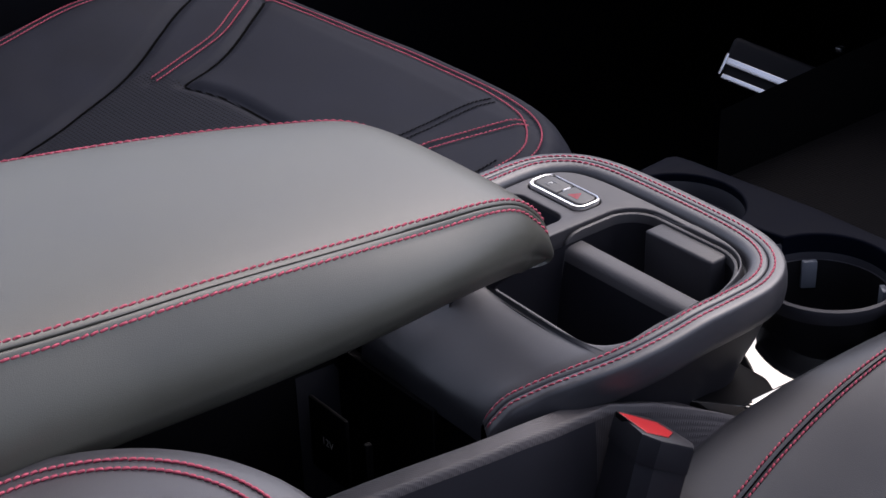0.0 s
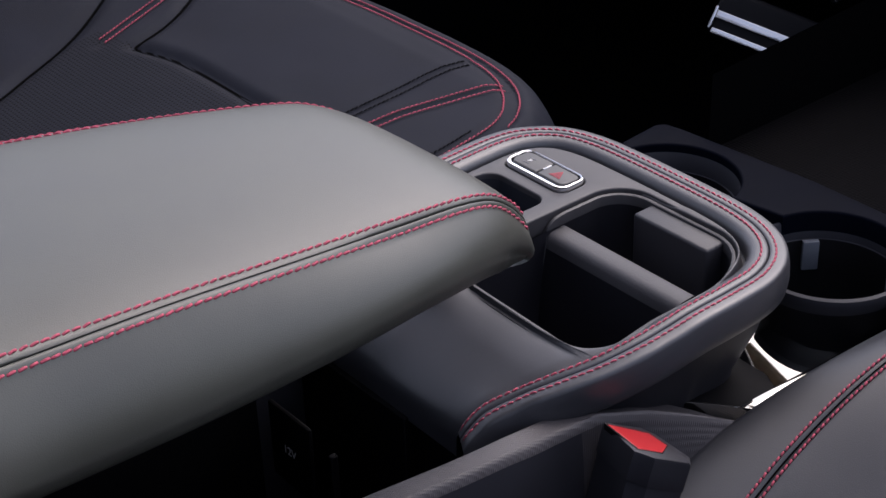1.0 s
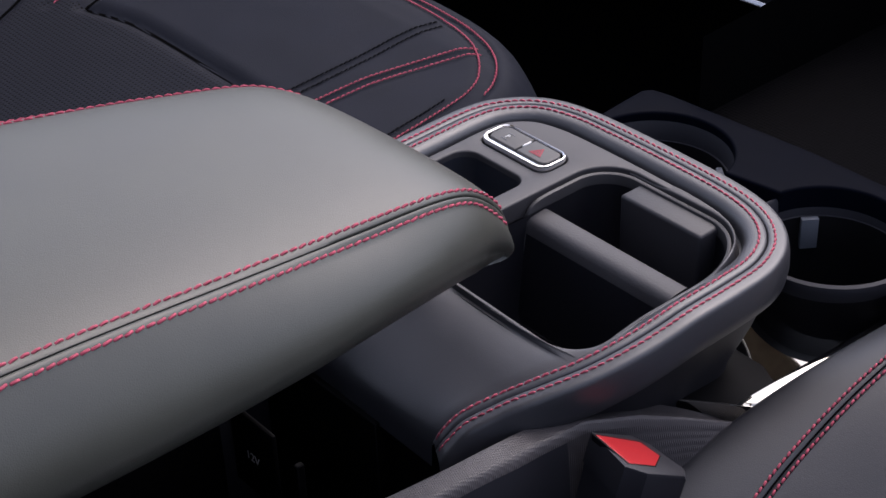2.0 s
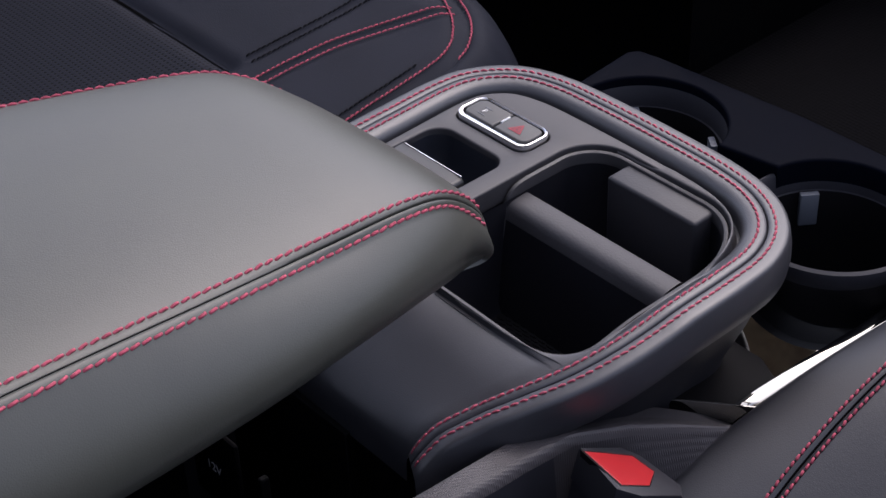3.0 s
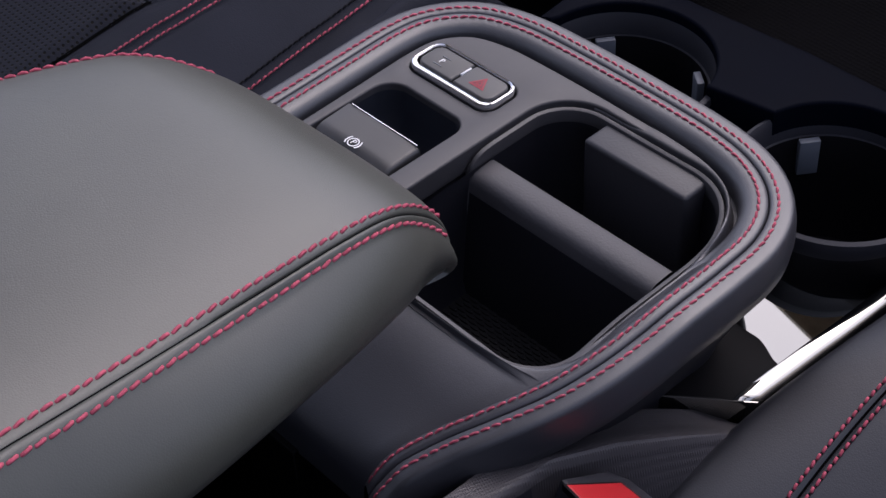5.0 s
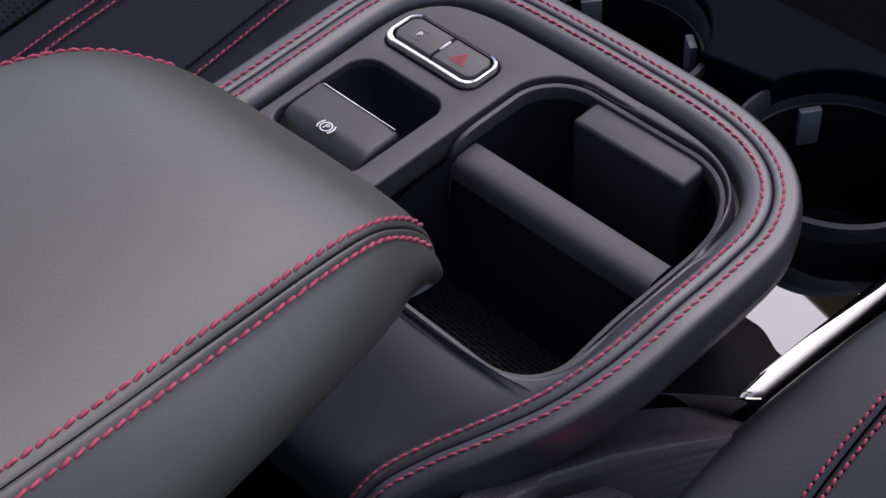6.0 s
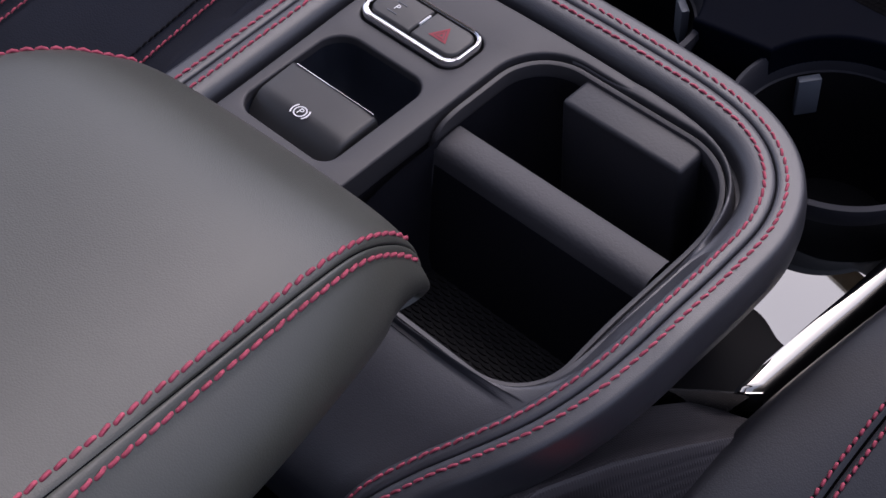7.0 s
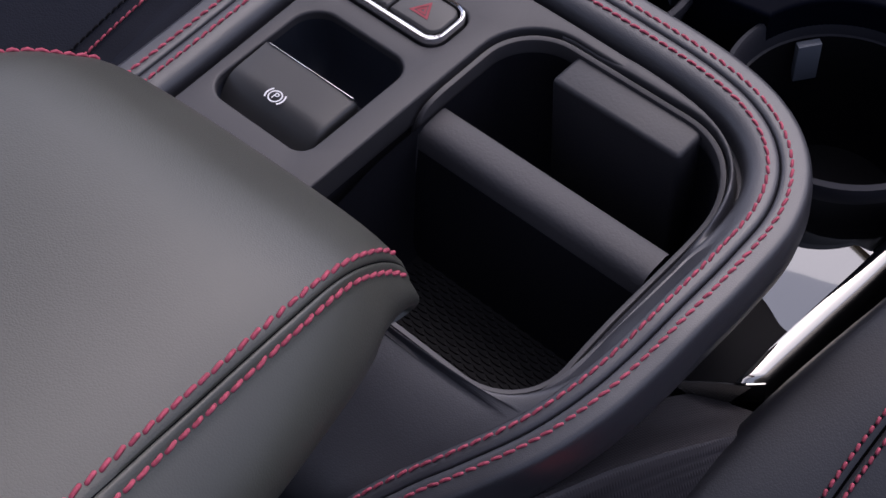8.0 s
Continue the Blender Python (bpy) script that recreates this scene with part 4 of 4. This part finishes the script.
def seat_z(x, y):
    z = -0.030 + 0.20 * (min(x, 0.10) - 0.10)
    d, side = near_line(x, y, EDGE_OUT)
    if side > 0:
        z -= 0.0025 + 0.14 * smooth(0.0, 0.075, d) ** 1.3
    else:
        z -= 0.004 * (1 - smooth(0, 0.02, d))
    z += 0.030 * smooth(0.53, 0.64, y) * smooth(0.12, -0.05, x) - 0.10 * smooth(0.655, 0.74, y)
    cut = 0.0
    for line, depth, width in ((CREASE_IN, 0.005, 0.011), (CROSS, 0.006, 0.012), (CREASE_MID, 0.005, 0.011), (CREASE_OUT, 0.006, 0.013), (SEAM_IN, 0.0015, 0.010), (EDGE_OUT, 0.0015, 0.006), (RED_OUT, 0.002, 0.010), (BLACK_IN, 0.001, 0.008)):
        dd, _ = near_line(x, y, line)
        if dd < width:
            cut = max(cut, depth * (1 - dd / width) ** 1.6)
    z -= cut
    wrinkle = noise.noise(Vector((x * 11, y * 9, 0.3))) * 0.0022 + noise.noise(Vector((x * 35, y * 20, 1.3))) * 0.0005
    return z + wrinkle


def seat_region(x, y):
    if near_line(x, y, EDGE_OUT)[1] > 0:
        return "skirt"
    if x < -0.012 + (y - 0.40) * -0.12 * (y > 0.40) and near_line(x, y, CREASE_IN)[1] < 0 and near_line(x, y, CREASE_OUT)[1] > 0 and y < 0.53:
        return "insert_rear"
    if near_line(x, y, CREASE_OUT)[1] < 0:
        return "outer_bolster"
    if near_line(x, y, SEAM_IN)[1] > 0:
        return "inner_bolster"
    return "insert_front"


def build_seat():
    xs = [-0.50 + 0.74 * i / 260 for i in range(261)]
    ys = [0.065 + 0.675 * j / 260 for j in range(261)]
    heights = [[seat_z(x, y) for y in ys] for x in xs]
    meshes, made = {}, {}
    for i in range(260):
        for j in range(260):
            name = seat_region((xs[i] + xs[i + 1]) / 2, (ys[j] + ys[j + 1]) / 2)
            bm = meshes.setdefault(name, bmesh.new())
            quad = []
            for a, b in ((i, j), (i + 1, j), (i + 1, j + 1), (i, j + 1)):
                if (name, a, b) not in made:
                    made[name, a, b] = bm.verts.new((xs[a], ys[b], heights[a][b]))
                quad.append(made[name, a, b])
            bm.faces.new(quad)
    words = {"insert_rear": "perforated black leather insert", "insert_front": "smooth black leather front insert"}
    for name, bm in meshes.items():
        part(name, bm, M_PERF if name == "insert_rear" else M_SEAT, seat, words.get(name, ""), sharp=75)


build_seat()


def along(line, shift=0.0, lift=0.0008, step=0.003):
    p = spline([(x, y, 0) for x, y in line], step)
    n = outward(p)
    p = [a + b * shift for a, b in zip(p, n)]
    return [Vector((q.x, q.y, seat_z(q.x, q.y) + lift)) for q in p]


for line, shifts in ((EDGE_OUT[:next(i for i, q in enumerate(EDGE_OUT) if q[0] < 0.062 and q[1] < 0.2)], (0.0,)), (EDGE_IN, (0.0,)), (SEAM_IN, (-0.0045, 0.0045)), (RED_OUT, (-0.0045, 0.0045)), (PIPE_OUT, (-0.004, 0.004))):
    for sh in shifts:
        row = along(line, sh, 0.0013)
        stitch_row("stitching", row, ups_for(row), seat, width=0.0006)
for line in (CREASE_IN, CROSS, CREASE_MID, CREASE_OUT):
    row = along(line, 0.0, 0.0012)
    part("seam", sweep(row, [(-0.0014, 0.0003), (-0.0006, -0.0002), (0.0006, -0.0002), (0.0014, 0.0003)]), M_VOID, seat, "dark sewn crease")
for sh in (-0.004, 0.004):
    row = along(BLACK_IN, sh)
    stitch_row("dark_stitching", row, ups_for(row), seat, width=0.0006, label="row of black thread stitches").data.materials[0] = M_SEAM

row = along([q for q in EDGE_IN if q[0] < 0.07 and q[1] < 0.2], 0.0062, 0.0008)
stitch_row("dark_stitching", row, ups_for(row), seat, width=0.0006, label="row of black thread stitches").data.materials[0] = M_SEAM

# ---- passenger's seat ----
near_seat = thing("passenger_seat", (-0.1, -0.42, -0.38), "black leather car seat cushion with double red stitching", "seat")
# the cushion rises forward; its edge beside the console and its seam are two long curves
CUSHION_EDGE = spline([(-0.50, -0.196, -0.160), (-0.30, -0.190, -0.142), (-0.20, -0.184, -0.122), (-0.12, -0.178, -0.097), (-0.06, -0.1745, -0.0740), (-0.01, -0.1798, -0.0588), (0.04, -0.1890, -0.0470), (0.10, -0.2020, -0.0360), (0.16, -0.2150, -0.0270), (0.25, -0.236, -0.032), (0.34, -0.258, -0.060)], 0.004)
CUSHION_SEAM = spline([(-0.50, -0.226, -0.165), (-0.30, -0.224, -0.150), (-0.20, -0.2225, -0.134), (-0.14, -0.2208, -0.1145), (-0.08, -0.2174, -0.0886), (-0.03, -0.2142, -0.0659), (0.02, -0.2150, -0.0458), (0.07, -0.2190, -0.0315), (0.13, -0.2260, -0.0200), (0.25, -0.250, -0.025), (0.34, -0.272, -0.055)], 0.004)
def along_x(line, x):
    xs = [p.x for p in line]
    return np.interp(x, xs, [p.y for p in line]), np.interp(x, xs, [p.z for p in line])
def cushion_at(x, off):
    """Point of the cushion at a distance off from its seam, positive away from the console."""
    (ye, ze), (ys, zs) = along_x(CUSHION_EDGE, x), along_x(CUSHION_SEAM, x)
    wide = ye - ys
    if off <= 0:
        t = 1 + off / wide
        z = ze + (zs - ze) * t + 0.0064 * t * (1 - t)
    else:
        z = zs + ((zs - ze - 0.0064) / wide) * 0.035 * (1 - math.exp(-off / 0.035)) - 0.012 * smooth(0.05, 0.20, off)
    return Vector((x, ys - off, z - 0.0010 * math.exp(-(off / 0.0013) ** 2)))
cushion_rows = []
for i in range(141):
    x = -0.50 + 0.84 * i / 140
    e = along_x(CUSHION_EDGE, x)
    wide = e[0] - along_x(CUSHION_SEAM, x)[0]
    row = [Vector((x, e[0] + dy, e[1] + dz)) for dy, dz in ((0.016, -0.12), (0.0140, -0.045), (0.0115, -0.020), (0.0085, -0.0100), (0.0055, -0.0045), (0.0026, -0.0013))]
    row += [cushion_at(x, -wide * (1 - k / 16)) for k in range(15)]
    row += [cushion_at(x, o) for o in (-0.0026, -0.0019, -0.0013, -0.0008, -0.0004, 0.0, 0.0004, 0.0008, 0.0013, 0.0019, 0.0026)]
    row += [cushion_at(x, 0.0045 + 0.003 * k + 0.00045 * k * k) for k in range(26)]
    cushion_rows.append(row)
part("cushion", rings_mesh(cushion_rows, closed=False), M_SEAT_LIT, near_seat, "smooth black leather cushion")
for off in (-0.0031, 0.0031):
    for dark in (False, True):
        start = 0.002 if dark else 0.0
        line = [cushion_at(-0.45 + start + 0.003 * k, off) + Vector((0, 0, 0.0001 if dark else 0.0007)) for k in range(234)]
        row = stitch_row("stitch_hole" if dark else "stitching", line, ups_for(line), near_seat, width=0.00062 if dark else 0.00072, pitch=0.0040, length=0.0015 if dark else 0.0030, lean=0 if dark else 12, lift=0.0002, label="row of small dark needle holes" if dark else "")
        if dark:
            row.data.materials[0] = M_SEAM
groove = [cushion_at(-0.45 + 0.004 * k, 0.0) + Vector((0, 0, 0.0003)) for k in range(175)]
part("seam", sweep(groove, [(-0.0008, -0.0006), (-0.0005, 0.0), (0.0005, 0.0), (0.0008, -0.0006)]), M_VOID, near_seat, "dark seam between the stitches")


def lower_back():
    """Rounded lower corner of the seat's backrest, close under the camera's first steps."""
    rows = []
    for d, z in ((0.05, 0.100), (0.022, 0.099), (0.010, 0.0955), (0.003, 0.089), (0.0, 0.080), (0.001, 0.05), (0.006, -0.06)):
        rows.append([Vector((p.x, p.y, z)) for p in rounded_rect(-0.80 + d, -0.383 - d, -0.66 + d, -0.142 - d, 0.11 - min(d, 0.05), 0, 14)])
    return rings_mesh(rows, cap0=True)


# Rim leather is paler than the seat's and stands in for grazing sheen.
part("backrest", lower_back(), M_RIM, near_seat, "rounded lower backrest with red stitching, lightened for its sheen")
for d, z in ((0.024, 0.0996), (0.031, 0.0998)):
    row = densify([Vector((p.x, p.y, z)) for p in rounded_rect(-0.80 + d, -0.383 - d, -0.66 + d, -0.142 - d, 0.11 - d, 0, 40)], 0.003)
    row = [a for a, b in zip(row, row[1:]) if (b - a).length > 0.0005]
    stitch_row("stitching", row, ups_for(row), near_seat, width=0.0007, lift=0.0003)

# ---- seat belt buckle ----
buckle = thing("seat_belt_buckle", (-0.105, -0.17, -0.16), "black seat belt buckle with red release button", "seat belt buckle")
def prism(top, way, inset=0.002, bm=None):
    """A block below a top outline, with a softened top edge, carried down along a slant."""
    top = [Vector(p) for p in top]
    mid = sum(top, Vector()) / len(top)
    rows = [[p + (mid - p).normalized() * inset for p in top], [p + Vector((0, 0, -inset * 0.3)) + (mid - p).normalized() * inset * 0.3 for p in top],
            [p + Vector((0, 0, -inset)) for p in top], [p + Vector(way) for p in top]]
    return rings_mesh(rows, cap0=True, cap1=True, bm=bm)


TOP = [(-0.1187, -0.1593, -0.0290), (-0.1313, -0.1940, -0.0215), (-0.1230, -0.2010, -0.0265), (-0.0985, -0.2040, -0.0412), (-0.0900, -0.1960, -0.0463), (-0.0880, -0.1690, -0.0475), (-0.0925, -0.1610, -0.0450)]
DOWN = Vector((-0.12, 0.12, -0.985))
part("housing", prism(TOP, DOWN * 0.020, 0.0026), M_BUCKLE, buckle, "black plastic buckle housing", sharp=30)
mid = sum((Vector(p) for p in TOP), Vector()) / len(TOP)
NECK = [mid + (Vector(p) - mid) * 0.97 + DOWN * 0.019 for p in TOP]
part("sleeve", prism(NECK, DOWN * 0.09, 0.001), M_BUCKLE, buckle, "black plastic buckle sleeve", sharp=30)
UP = Vector((0.51, 0, 0.86))
RED_TOP = [(-0.1206, -0.1640, -0.0280), (-0.1266, -0.1925, -0.0245), (-0.1110, -0.1950, -0.0338), (-0.0960, -0.1845, -0.0428), (-0.0955, -0.1705, -0.0430)]
part("button_gap", prism([mid + (Vector(p) - mid) * 1.06 + UP * 0.0003 for p in RED_TOP], (0, 0, -0.004), 0.0004), M_SHADED, buckle)
part("release_button", prism([Vector(p) + UP * 0.0006 for p in RED_TOP], (0, 0, -0.006), 0.0010), M_RED, buckle, "glossy red release button", sharp=25)

# ---- brake pedal ----
pedal = thing("brake_pedal", (0.42, 0.24, -0.16), "metal-faced brake pedal hanging in the dark footwell", "pedal")
face = Matrix.Translation((0.410, 0.203, -0.076)) @ Matrix.Rotation(radians(38), 4, "Z") @ Matrix.Rotation(radians(32), 4, "Y") @ Matrix.Rotation(radians(18), 4, "X")
bm = box(-0.006, 0.006, -0.060, 0.030, -0.022, 0.020, 0.0055, 4)
bm.transform(face)
pad_ob = part("pedal_pad", bm, M_DARK, pedal, "black rubber pedal pad")
for z0, z1, y1 in ((-0.0085, -0.0012, 0.028), (-0.0218, -0.0165, 0.027)):
    bm = box(-0.0085, -0.0055, -0.058, y1, z0, z1, 0.0012, 2)
    bm.transform(face)
    part("steel_strip", bm, M_STEEL, pad_ob, "bright steel strip")
bm = box(-0.0085, -0.0055, 0.0275, 0.0305, -0.019, 0.002, 0.0012, 2)
bm.transform(face)
part("steel_strip", bm, M_STEEL, pad_ob, "bright steel strip")
bm = box(0.004, 0.20, -0.006, 0.006, -0.004, 0.008, 0.003, 2)
bm.transform(face)
part("pedal_arm", bm, M_DARK, pedal)
bm = box(-0.004, 0.004, -0.004, 0.004, -0.003, 0.003, 0.0016, 2)
bm.transform(Matrix.Translation((0.500, 0.1823, -0.0758)))
part("pivot_bolt", bm, M_STEEL, pedal, "small steel bolt")
